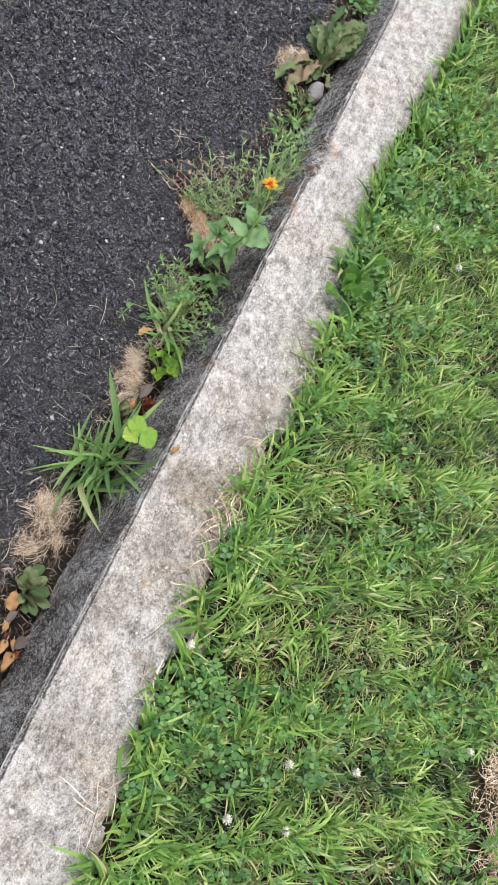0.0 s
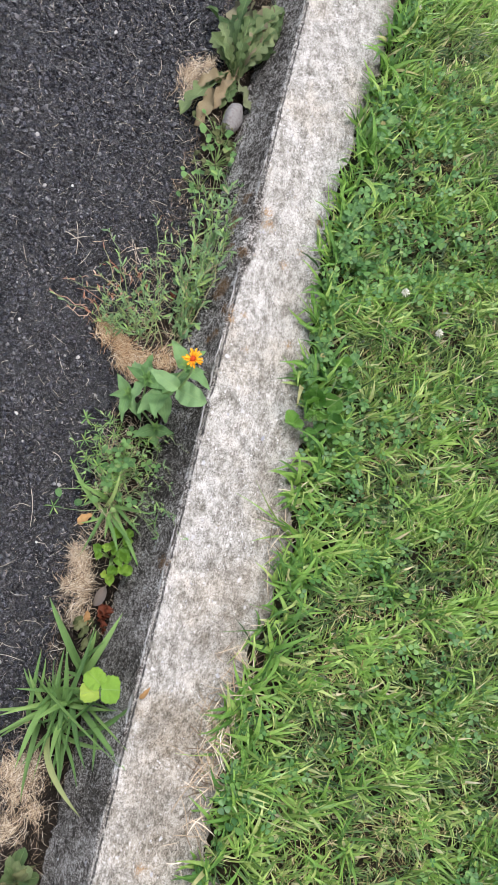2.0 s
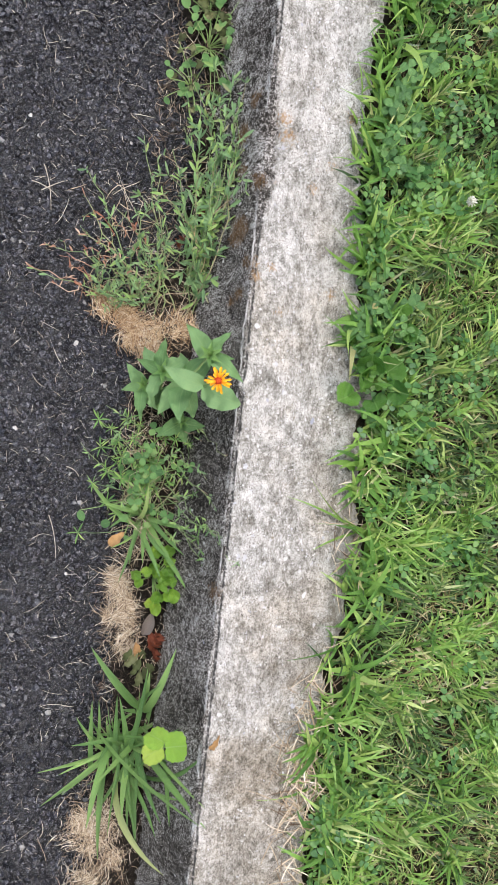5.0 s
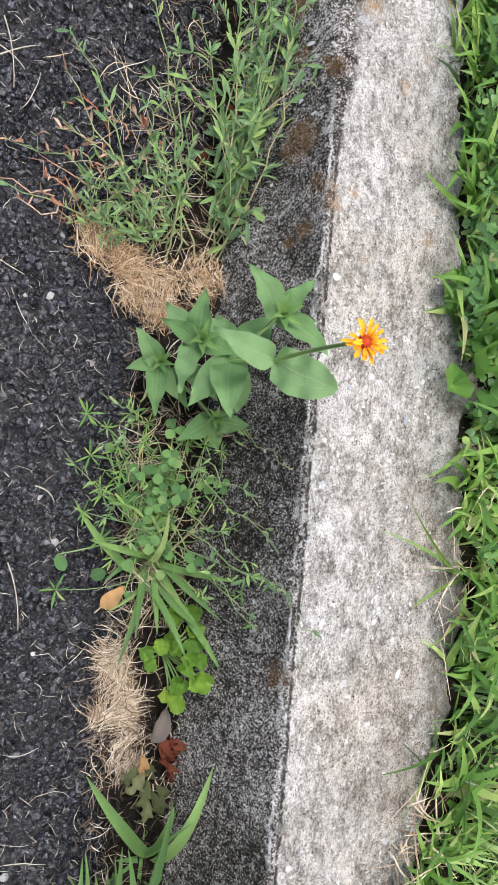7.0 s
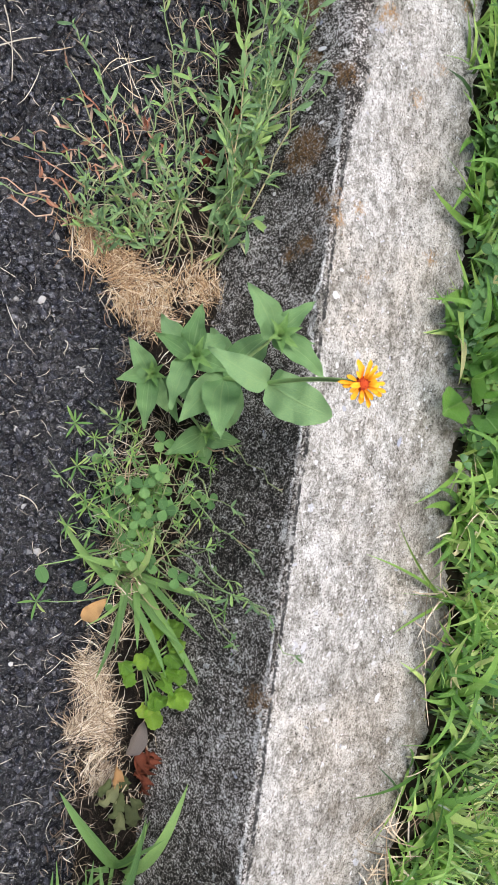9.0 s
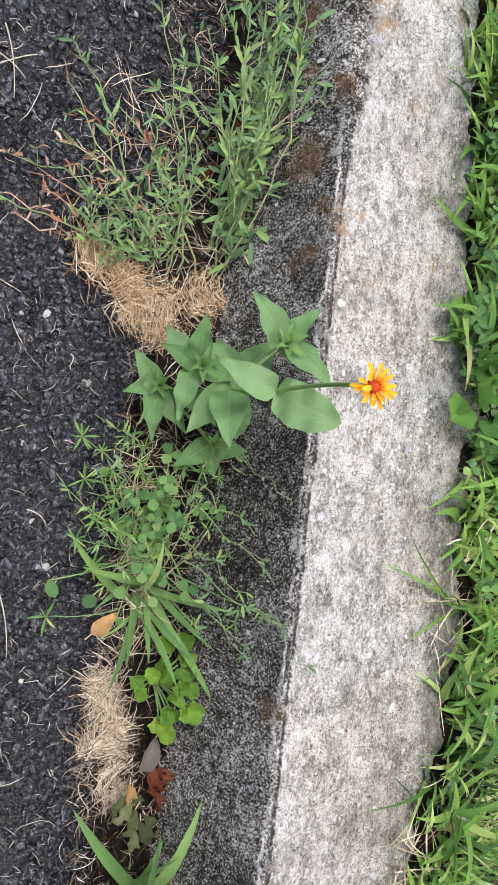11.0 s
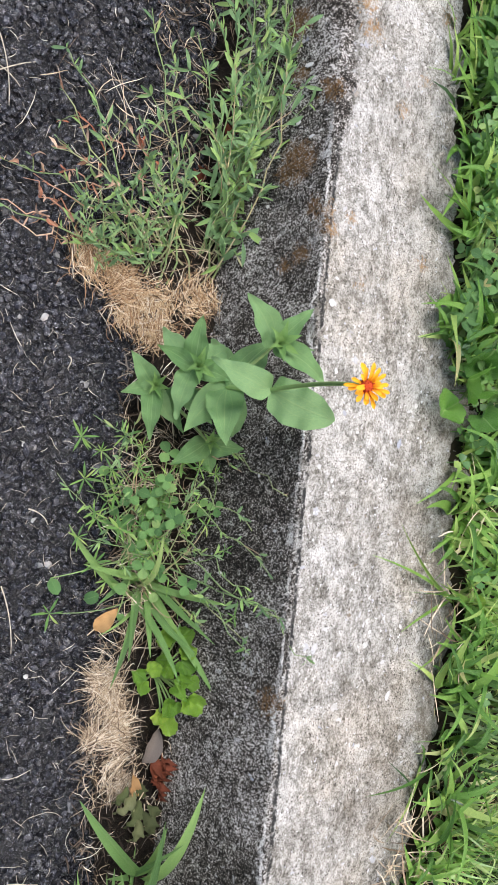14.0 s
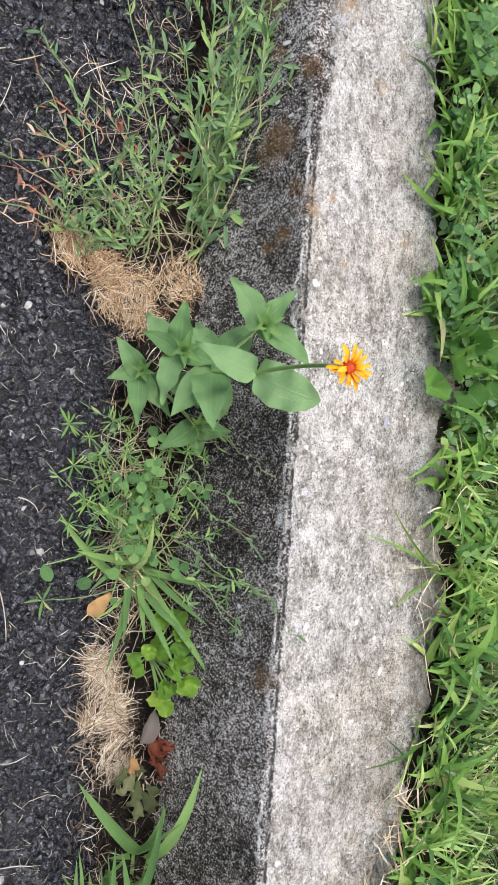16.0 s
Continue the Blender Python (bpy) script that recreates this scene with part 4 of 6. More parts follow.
def oval(cx, cy, rx, ry, turn=0.0, z=0.004, dome=0.006):
    """Places strewn in ragged clumps over an oval, some of them outside it."""
    def pick(n):
        k = 13
        ca, cr = rng.uniform(0, math.tau, k), np.sqrt(rng.uniform(0, 1, k)) * 0.88
        weight = rng.uniform(0.3, 1.0, k)
        j = rng.choice(k, n, p=weight / weight.sum())
        loose = np.where(rng.uniform(0, 1, n) < 0.25, 0.50, 0.17)
        u = (cr * np.cos(ca))[j] + rng.normal(0, 1, n) * loose
        w = (cr * np.sin(ca))[j] + rng.normal(0, 1, n) * loose
        r = np.hypot(u, w)
        c, s = math.cos(turn), math.sin(turn)
        u, w = u * rx, w * ry
        return np.stack([cx + u * c - w * s, cy + u * s + w * c, z + dome * np.clip(1.2 - r * r, 0, 1) * rng.uniform(0, 1, n) ** 1.5], 1)
    return pick


for (cx, cy, rx, ry, turn), count in (((-0.150, 0.200, 0.016, 0.036, 1.05), 420), ((-0.115, 0.182, 0.026, 0.034, 0.6), 620), ((-0.072, 0.196, 0.034, 0.024, 0.3), 420), ((-0.105, 0.158, 0.024, 0.014, -0.2), 240),
                                      ((-0.104, -0.158, 0.017, 0.024, 0.3), 330), ((-0.094, -0.200, 0.025, 0.026, 0.2), 420), ((-0.088, -0.236, 0.017, 0.020, 0.1), 260), ((-0.103, -0.470, 0.036, 0.036, 0.1), 520), ((-0.096, -0.525, 0.032, 0.036, 0.1), 440),
                                      ((-0.135, 0.750, 0.028, 0.05, -0.2), 520)):
    strands(int(count * 1.3), oval(cx, cy, rx, ry, turn), M["warm_straw" if 0 < cy < 0.5 else "straw"], "straw_mat", "matted tan dead grass lying in the gutter", "dead grass", (0.010, 0.044), (0.00026, 0.00070), (0.0005, 0.011), 0.40, 0.55)
strands(260, oval(-0.09, -0.02, 0.045, 0.11, 0.0, 0.006, 0.004), M["straw"], "dry_stalks", "dry brown stalks among the gutter weeds", "dead grass", (0.015, 0.05), (0.0003, 0.0008), (0.001, 0.02), 0.3)
strands(110, oval(-0.10, 0.30, 0.08, 0.12, 0.0, 0.004, 0.004), M["straw"], "dry_stalks", "dry stalks tangled under the knotweed", "dead grass", (0.02, 0.07), (0.0003, 0.0008), (0.002, 0.03), 0.25)
strands(700, oval(0.76, -0.60, 0.07, 0.12, 0.0, 0.138, 0.01), M["straw"], "bare_lawn_patch", "brown patch of dead grass in the lawn", "dead grass", (0.015, 0.045), (0.0008, 0.0018), (0.001, 0.012), 0.6)


def gutter(n):
    y = rng.uniform(-1.1, 1.4, n)
    x = -0.040 - rng.uniform(0, 1, n) * 0.085
    return np.stack([x, y, np.full(n, 0.008)], 1)


strands(2600, gutter, M["straw"], "gutter_litter", "fine dry stalks and roots lying in the gutter", "dead grass", (0.006, 0.032), (0.0003, 0.0007), (0.001, 0.012), 0.4)
strands(2200, gutter, M["crumb"], "gutter_roots", "dark rotted stalks and roots in the gutter soil", "dead grass", (0.006, 0.032), (0.0006, 0.0014), (0.001, 0.008), 0.5)


def litter(n):
    x = -0.13 - rng.uniform(0, 1, n) ** 1.2 * 0.75
    y = rng.uniform(-0.9, 1.5, n)
    return np.stack([x, y, road_z(x, y) + 0.003], 1)


for p0, p1 in (((-0.262, 0.379), (-0.247, 0.321)), ((-0.275, 0.355), (-0.240, 0.340)), ((-0.262, 0.345), (-0.230, 0.365)), ((-0.171, 0.123), (-0.171, 0.112)), ((-0.190, -0.010), (-0.172, -0.022)), ((-0.205, -0.075), (-0.190, -0.130))):
    stalk = Thing("dry_stalk", (*p0, 0.003), "pale dry grass stalk lying on the asphalt", "dead grass", "dry stalks on the road")
    stalk.stem(bow((*p0, 0.0045), (*p1, 0.0045), 0.002, (0.002, 0.002, 0), 7), 0.0007, 0.0004, M["chaff"], name="straw")
strands(4200, litter, M["chaff"], "grass_clippings", "thin pale grass clippings scattered over the asphalt", "clippings", (0.003, 0.020), (0.0003, 0.0006), (0.0008, 0.002), 0.35)
strands(130, litter, M["chaff"], "grass_clippings", "long dry stalks scattered over the asphalt", "clippings", (0.03, 0.055), (0.0004, 0.0008), (0.001, 0.003), 0.3)


def verge_straw(n):
    y = np.concatenate([rng.normal(-0.37, 0.06, n // 2), rng.normal(-0.07, 0.03, n // 12), rng.uniform(-1.2, -0.24, n - n // 2 - n // 12)])
    return np.stack([turf_edge(y) - 0.004 + rng.normal(0, 0.018, n), y, np.full(n, 0.132)], 1)


strands(380, verge_straw, M["straw"], "verge_straw", "dry straw fringe where turf meets concrete", "dead grass", (0.02, 0.07), (0.0007, 0.0016), (0.001, 0.022), 0.18)


# ---- plants in the gutter ----
def zinnia():
    """The zinnia: a main stem with leaf pairs, side shoots, and one small orange flower."""
    t = Thing("zinnia_plant", (-0.085, 0.105, 0.0), "young zinnia with broad green leaves and one orange flower", "flower plant")
    node_a, node_b, node_c, node_d, node_e, node_f = (-0.057, 0.102, 0.154), (-0.066, 0.106, 0.10), (-0.053, 0.139, 0.145), (-0.096, 0.118, 0.095), (-0.108, 0.104, 0.045), (-0.054, 0.063, 0.052)
    head = (-0.083, 0.0905, 0.302)
    main = np.concatenate([bow((-0.085, 0.105, -0.005), node_b, 0.0, (0.004, 0, 0), 6)[:-1], bow(node_b, node_a, 0, (0, 0, 0), 4)[:-1], bow(node_a, head, 0.0, (0.006, 0.004, 0), 9)])
    t.stem(main, 0.0026, 0.0014)
    for nd, base in ((node_c, (-0.068, 0.106, 0.085)), (node_d, (-0.082, 0.105, 0.03)), (node_e, (-0.085, 0.105, 0.01)), (node_f, (-0.083, 0.103, 0.012))):
        t.stem(bow(base, nd, 0.006, n=6), 0.002, 0.0012, name="side_stem")
    out = (-0.45, -0.05, 0.9)
    for base, tip, w, up, k in (
            (node_a, (-0.108, 0.120, 0.146), 0.0235, (-0.5, -0.1, 0.85), 1), (node_a, (-0.020, 0.082, 0.190), 0.031, (-0.45, -0.35, 0.8), 3),
            (node_b, (-0.074, 0.056, 0.122), 0.031, (-0.5, -0.2, 0.8), 0), (node_b, (-0.030, 0.150, 0.105), 0.028, out, 1),
            (node_c, (-0.086, 0.173, 0.152), 0.024, (-0.3, 0.1, 0.95), 2), (node_c, (-0.032, 0.170, 0.166), 0.017, (-0.6, 0, 0.8), 0),
            (node_c, (-0.010, 0.112, 0.160), 0.019, (-0.5, 0.2, 0.8), 1), (node_c, (-0.023, 0.139, 0.158), 0.014, out, 2),
            (node_d, (-0.099, 0.160, 0.108), 0.021, (-0.6, 0, 0.8), 0), (node_d, (-0.106, 0.074, 0.092), 0.022, (-0.7, 0.1, 0.7), 1),
            (node_d, (-0.130, 0.131, 0.094), 0.016, out, 2), (node_d, (-0.063, 0.142, 0.088), 0.022, out, 0), (node_d, (-0.066, 0.112, 0.102), 0.018, out, 1),
            (node_e, (-0.135, 0.130, 0.054), 0.019, (-0.5, 0.1, 0.85), 0), (node_e, (-0.107, 0.058, 0.048), 0.019, (-0.5, 0, 0.85), 1),
            (node_e, (-0.136, 0.095, 0.043), 0.014, out, 2), (node_e, (-0.088, 0.075, 0.05), 0.017, out, 0),
            (node_f, (-0.084, 0.040, 0.046), 0.021, (-0.4, 0, 0.9), 1), (node_f, (-0.026, 0.060, 0.070), 0.019, (-0.5, -0.2, 0.85), 0), (node_f, (-0.044, 0.036, 0.048), 0.018, out, 2),
            (node_b, (-0.094, 0.066, 0.085), 0.026, (-0.5, -0.1, 0.85), 2), (node_b, (-0.046, 0.068, 0.082), 0.025, (-0.4, -0.2, 0.85), 1), (node_d, (-0.118, 0.150, 0.074), 0.020, out, 1), (node_b, (-0.070, 0.150, 0.07), 0.024, out, 2),
            ((-0.085, 0.105, 0.02), (-0.079, 0.066, 0.055), 0.016, out, 0), ((-0.083, 0.104, 0.05), (-0.056, 0.078, 0.062), 0.018, out, 1)):
        t.leaf("zinnia", base, tip, w * 1.12, up=up, k=k)
    # bunched young leaves at the growing tips
    for nd, s in ((node_c, 0.022), (node_d, 0.021), (node_e, 0.016), (node_f, 0.015)):
        for q in range(6):
            a = q * 1.05 + nd[0] * 50
            b = (nd[0], nd[1], nd[2] + 0.004)
            t.leaf("young", b, (nd[0] + s * 0.75 * math.cos(a) - 0.003, nd[1] + s * 0.75 * math.sin(a), nd[2] + 0.004 + s * 0.8), s * 0.42, up=(-0.4 - math.cos(a), -math.sin(a), 0.8), name="young_leaf")
    # flower
    c, axis = Vector(head), Vector((-0.34, -0.10, 0.93)).normalized()
    e1 = axis.cross(Vector((0, 1, 0))).normalized()
    e2 = axis.cross(e1)
    cup = []
    for i in range(5):
        cup.append(c + axis * (-0.006 + 0.0016 * i))
    v, f = tube(cup, 0.0022, 0.0050, 10)
    flower = t.part("flower", v, f, M["stem"], None, "orange zinnia flower with a red centre")
    for ring, count, reach, tilt in ((0, 15, 0.0118, 0.25), (1, 11, 0.0096, 0.8)):
        for i in range(count):
            a = (i + 0.5 * ring) * math.tau / count + float(rng.normal(0, 0.17))
            d = e1 * math.cos(a) + e2 * math.sin(a)
            ln = reach * float(rng.uniform(0.68, 1.15))
            b = c + d * 0.0028 + axis * (0.001 + 0.0012 * ring)
            tip = b + d * ln * math.cos(tilt) + axis * ln * math.sin(tilt) * float(rng.uniform(0.3, 1.2))
            t.leaf("petal", b, tip, float(rng.uniform(0.0024, 0.0035)), flower, axis, name="petal")
    v, f = tube([c + axis * h for h in (0.0, 0.0026, 0.0040, 0.0048)], 0.0048, 0.0022, 10)
    t.part("disc", v, f, M["disc"], flower, "dark red flower centre")
    for i in range(14):
        a, rr = i * 2.4, 0.0007 * math.sqrt(i) * 1.3
        p = c + axis * 0.0034 + (e1 * math.cos(a) + e2 * math.sin(a)) * rr
        v, f = tube([p, p + axis * 0.0022 + (e1 * math.cos(a) + e2 * math.sin(a)) * 0.0008], 0.0006, 0.0003, 4)
        t.part("floret", v, f, M["disc"], flower)


zinnia()


def leafy_shoot(t, path, size, count, kind="knot", red_from=1.1, mat=None, r=0.0010, branch=True):
    """One kinked shoot with leaves in loose groups at its joints, and a few side twigs."""
    p = np.array(path, float)
    p[1:-1] += rng.normal(0, 0.0028, (len(p) - 2, 3))
    p[:, 2] = np.maximum(p[:, 2], 0.005)
    st = t.stem(p, r, r * 0.5, mat or M["knot_stem"], name="shoot")
    done = 0
    while done < count:
        s = 0.08 + 0.92 * rng.uniform() ** 0.85
        f = min(s, 0.999) * (len(p) - 1)
        j = int(f)
        b = p[j] + (p[min(j + 1, len(p) - 1)] - p[j]) * (f - j)
        d = p[min(j + 1, len(p) - 1)] - p[max(j - 1, 0)]
        d = d / (np.linalg.norm(d) + 1e-9)
        twig = branch and rng.uniform() < 0.22
        if twig:
            w = d * rng.uniform(0.3, 1) + rng.normal(0, 0.6, 3)
            e = b + w / np.linalg.norm(w) * size * rng.uniform(0.7, 1.6)
            e[2] = max(e[2], 0.006)
            t.stem([b, (b + e) / 2 + rng.normal(0, 0.001, 3), e], r * 0.55, r * 0.3, mat or M["knot_stem"], st, "twig")
            b, d = e, (e - b) / (np.linalg.norm(e - b) + 1e-9)
        for q in range(int(rng.integers(2, 5)) if twig else int(rng.integers(1, 4))):
            dr = d * rng.uniform(0.2, 1.1) + rng.normal(0, 0.55, 3)
            dr[2] = dr[2] * 0.8 + 0.15
            dr = dr / np.linalg.norm(dr)
            ln = size * rng.choice((0.35, 0.6, 0.8, 1.0, 1.15)) * (1 - 0.3 * s)
            e = b + dr * ln
            e[2] = max(e[2], 0.004)
            kd = "red" if s > red_from and rng.uniform() < 0.55 else kind
            t.leaf(kd, b, e, ln * rng.uniform(0.15, 0.27), st, (rng.normal(-0.25, 0.6), rng.normal(0, 0.6), 1))
            done += 1
    return st


def knotweed():
    t = Thing("knotweed_plant", (-0.05, 0.235, 0.005), "sprawling green knotweed with many small narrow leaves", "weed")
    for tip, lift, c in (((-0.028, 0.467, 0.075), 0.02, 26), ((-0.053, 0.500, 0.06), 0.03, 26), ((-0.012, 0.455, 0.085), 0.02, 24), ((-0.072, 0.480, 0.05), 0.03, 24),
                         ((-0.092, 0.455, 0.045), 0.02, 22), ((-0.035, 0.405, 0.09), 0.02, 20), ((-0.060, 0.550, 0.05), 0.03, 24), ((-0.035, 0.530, 0.06), 0.02, 24),
                         ((-0.075, 0.400, 0.07), 0.02, 20), ((-0.055, 0.365, 0.09), 0.01, 16), ((-0.105, 0.420, 0.05), 0.02, 18), ((-0.085, 0.52, 0.04), 0.03, 22), ((-0.022, 0.50, 0.07), 0.03, 24), ((-0.06, 0.44, 0.085), 0.02, 22), ((-0.115, 0.36, 0.05), 0.02, 18), ((-0.09, 0.33, 0.07), 0.02, 16)):
        b = (-0.048 + rng.normal(0, 0.008), 0.235 + rng.normal(0, 0.012), 0.006)
        leafy_shoot(t, bow(b, tip, lift, (rng.normal(0.004, 0.014), 0, 0), 10), 0.0215, int(c * 2.5))
    t = Thing("knotweed_plant", (-0.095, 0.220, 0.005), "straggling knotweed with reddened dry shoot tips on asphalt", "weed")
    for tip, lift, c, red in (((-0.204, 0.377, 0.012), 0.02, 16, 1.1), ((-0.208, 0.350, 0.010), 0.02, 16, 0.6), ((-0.227, 0.270, 0.012), 0.012, 16, 0.5), ((-0.262, 0.240, 0.010), 0.01, 14, 0.45),
                              ((-0.140, 0.440, 0.025), 0.02, 20, 0.85), ((-0.120, 0.410, 0.03), 0.02, 18, 1.1), ((-0.170, 0.335, 0.03), 0.02, 18, 0.7), ((-0.150, 0.310, 0.04), 0.015, 18, 0.9),
                              ((-0.185, 0.255, 0.03), 0.01, 18, 0.8), ((-0.205, 0.300, 0.015), 0.02, 16, 0.5), ((-0.175, 0.235, 0.03), 0.012, 18, 1.1), ((-0.160, 0.260, 0.045), 0.01, 18, 1.1),
                              ((-0.130, 0.280, 0.05), 0.01, 16, 1.1), ((-0.125, 0.345, 0.04), 0.015, 18, 1.1), ((-0.105, 0.320, 0.05), 0.012, 16, 1.1)):
        b = (-0.100 + rng.normal(0, 0.014), 0.215 + rng.normal(0, 0.010), 0.006)
        leafy_shoot(t, bow(b, tip, lift, (rng.normal(0, 0.016), rng.normal(0, 0.010), 0), 10), 0.0165, int(c * 1.9), red_from=red)
    # dried salmon-coloured shoot ends
    for b, tip in (((-0.205, 0.235, 0.014), (-0.262, 0.241, 0.010)), ((-0.200, 0.232, 0.014), (-0.238, 0.225, 0.010)), ((-0.190, 0.240, 0.016), (-0.230, 0.262, 0.012)), ((-0.185, 0.235, 0.018), (-0.206, 0.250, 0.016)),
                   ((-0.170, 0.250, 0.02), (-0.222, 0.268, 0.012)), ((-0.165, 0.270, 0.02), (-0.200, 0.276, 0.014)), ((-0.160, 0.280, 0.02), (-0.185, 0.293, 0.014)), ((-0.150, 0.300, 0.02), (-0.166, 0.326, 0.012)), ((-0.165, 0.300, 0.016), (-0.188, 0.330, 0.010)), ((-0.130, 0.270, 0.03), (-0.139, 0.286, 0.03))):
        leafy_shoot(t, bow(b, tip, 0.006, (0, rng.normal(0, 0.004), 0), 6), 0.0125, 5, "red", mat=M["red_leaf"], r=0.0008, branch=False)
    # a leafy cushion on the straw
    t = Thing("knotweed_seedling", (-0.168, 0.215, 0.008), "bright green knotweed seedlings growing on dry straw", "weed")
    for i in range(12):
        b = (-0.165 + rng.normal(0, 0.012), 0.212 + rng.normal(0, 0.008), 0.010)
        leafy_shoot(t, bow(b, (b[0] + rng.normal(-0.008, 0.016), b[1] + rng.normal(0.02, 0.012), rng.uniform(0.02, 0.045)), 0.004, n=5), 0.013, 8, r=0.0007)


knotweed()


def whorl(t, c, s, parent, n=6, up=(-0.35, 0, 1)):
    """A star of narrow leaves round a stem's end."""
    off = rng.uniform(0, math.tau)
    for i in range(n):
        a = off + i * math.tau / n + rng.normal(0, 0.15)
        ln = s * rng.uniform(0.75, 1.15)
        t.leaf("whorl", c, (c[0] + ln * math.cos(a), c[1] + ln * math.sin(a), c[2] + ln * rng.uniform(-0.2, 0.7)), ln * rng.uniform(0.11, 0.17), parent, (up[0] + rng.normal(0, 0.25), up[1] + rng.normal(0, 0.25), 1))


def carpetweed():
    t = Thing("carpetweed_plant", (-0.085, -0.035, 0.008), "green carpetweed with starry whorls of narrow leaves", "weed")
    spots = [(-0.142, -0.007, 0.03), (-0.122, -0.019, 0.04), (-0.167, -0.094, 0.02), (-0.041, 0.036, 0.05), (-0.157, 0.055, 0.02),
             (-0.022, -0.085, 0.075), (-0.010, -0.108, 0.085), (-0.13, 0.03, 0.03), (-0.14, 0.045, 0.025), (-0.12, 0.06, 0.025), (-0.105, -0.04, 0.045), (-0.135, -0.05, 0.025), (-0.06, 0.01, 0.055),
             (-0.045, -0.01, 0.05), (-0.15, 0.02, 0.02), (-0.07, 0.045, 0.04), (-0.03, -0.03, 0.06), (-0.085, 0.03, 0.045)]
    spots += [(-0.095 + rng.normal(0, 0.028), -0.02 + rng.normal(0, 0.05), rng.uniform(0.02, 0.055)) for _ in range(26)]
    spots = [c for c in spots if math.hypot(c[0] + 0.115, c[1] + 0.098) > 0.026]
    for c in spots:
        st = t.stem(bow((-0.085 + rng.normal(0, 0.008), -0.03 + rng.normal(0, 0.02), 0.008), c, 0.012, (rng.normal(0, 0.010), rng.normal(0, 0.010), 0), 7), 0.0006, 0.0004, M["knot_stem"], name="shoot")
        whorl(t, c, rng.uniform(0.008, 0.0155), st, int(rng.integers(5, 9)))
        if rng.uniform() < 0.6:
            b = np.array((-0.085, -0.03, 0.02)) * 0.35 + np.array(c) * 0.65
            whorl(t, tuple(b), 0.010, st, 5)
    for i in range(16):
        b = (-0.09 + rng.normal(0, 0.015), 0.01 + rng.normal(0, 0.04), 0.008)
        leafy_shoot(t, bow(b, (b[0] + rng.normal(-0.005, 0.03), b[1] + rng.normal(0.0, 0.03), rng.uniform(0.02, 0.06)), 0.01, n=6), 0.013, 12, r=0.0006)
    # runners across the kerb face
    for pts, c in ((bow((-0.062, -0.038, 0.045), (0.016, -0.107, 0.139), 0.012, n=9), 16), (bow((-0.070, -0.050, 0.04), (-0.006, -0.078, 0.127), 0.012, n=8), 12),
                   (bow((-0.055, 0.075, 0.03), (-0.010, 0.022, 0.121), 0.004, (0.004, 0, 0), 8), 14), (bow((-0.06, 0.03, 0.03), (-0.022, -0.01, 0.09), 0.008, n=8), 10),
                   (bow((-0.060, 0.010, 0.035), (-0.012, -0.045, 0.110), 0.010, n=8), 14), (bow((-0.065, -0.020, 0.04), (-0.020, -0.070, 0.095), 0.010, n=8), 14), (bow((-0.065, -0.055, 0.04), (-0.018, -0.112, 0.100), 0.012, n=8), 12),
                   (bow((-0.060, 0.060, 0.03), (-0.030, 0.040, 0.075), 0.008, n=7), 10), (bow((-0.10, 0.05, 0.02), (-0.150, 0.075, 0.022), 0.010, n=7), 12), (bow((-0.10, 0.02, 0.02), (-0.140, -0.035, 0.03), 0.010, n=7), 12)):
        leafy_shoot(t, pts, 0.013, c, r=0.0008)


carpetweed()


def clover_plant(base, n, sx, sy, h, size, label):
    t = Thing("clover_plant", base, label, "clover")
    for i in range(n):
        c = (base[0] + rng.normal(0, sx), base[1] + rng.normal(0, sy), base[2] + rng.uniform(*h))
        st = t.stem(bow(base, c, 0.004, n=5), 0.0006, 0.0005, name="stalk")
        a0 = rng.uniform(0, math.tau)
        s = size * rng.uniform(0.75, 1.15)
        tilt = (rng.normal(-0.35, 0.25), rng.normal(0, 0.25))
        for j in range(3):
            a = a0 + j * math.tau / 3
            dx, dy = s * math.cos(a), s * math.sin(a)
            t.leaf("clover", c, (c[0] + dx, c[1] + dy, c[2] - dx * tilt[0] - dy * tilt[1]), s * 0.92, st, (tilt[0], tilt[1], 1), name="leaflet")


clover_plant((-0.079, -0.009, 0.008), 20, 0.022, 0.028, (0.018, 0.054), 0.0092, "small clover plant with round trefoil leaves in gutter")
for base, n in (((0.152, 0.225, 0.132), 16), ((0.158, 0.185, 0.132), 10), ((0.160, 0.345, 0.132), 10), ((0.165, 0.43, 0.132), 14), ((0.175, 0.52, 0.132), 14), ((0.20, 0.57, 0.132), 14), ((0.165, 0.475, 0.132), 12), ((0.21, 0.22, 0.132), 12), ((0.185, 0.70, 0.132), 14)):
    clover_plant(base, n, 0.015, 0.02, (0.012, 0.038), 0.0115, "lush clover with large trefoil leaves by the kerb")


def grass_tuft(base, tips, width, label, group="", kind="blade", spread=0.006):
    t = Thing("grass_tuft", base, label, "grass", group)
    for tip, w in tips:
        b = (base[0] + rng.normal(0, spread), base[1] + rng.normal(0, spread), base[2])
        t.leaf(kind, b, tip, w * width, None, (-0.3 + rng.normal(0, 0.3), rng.normal(0, 0.3), 1), name="blade")
    return t


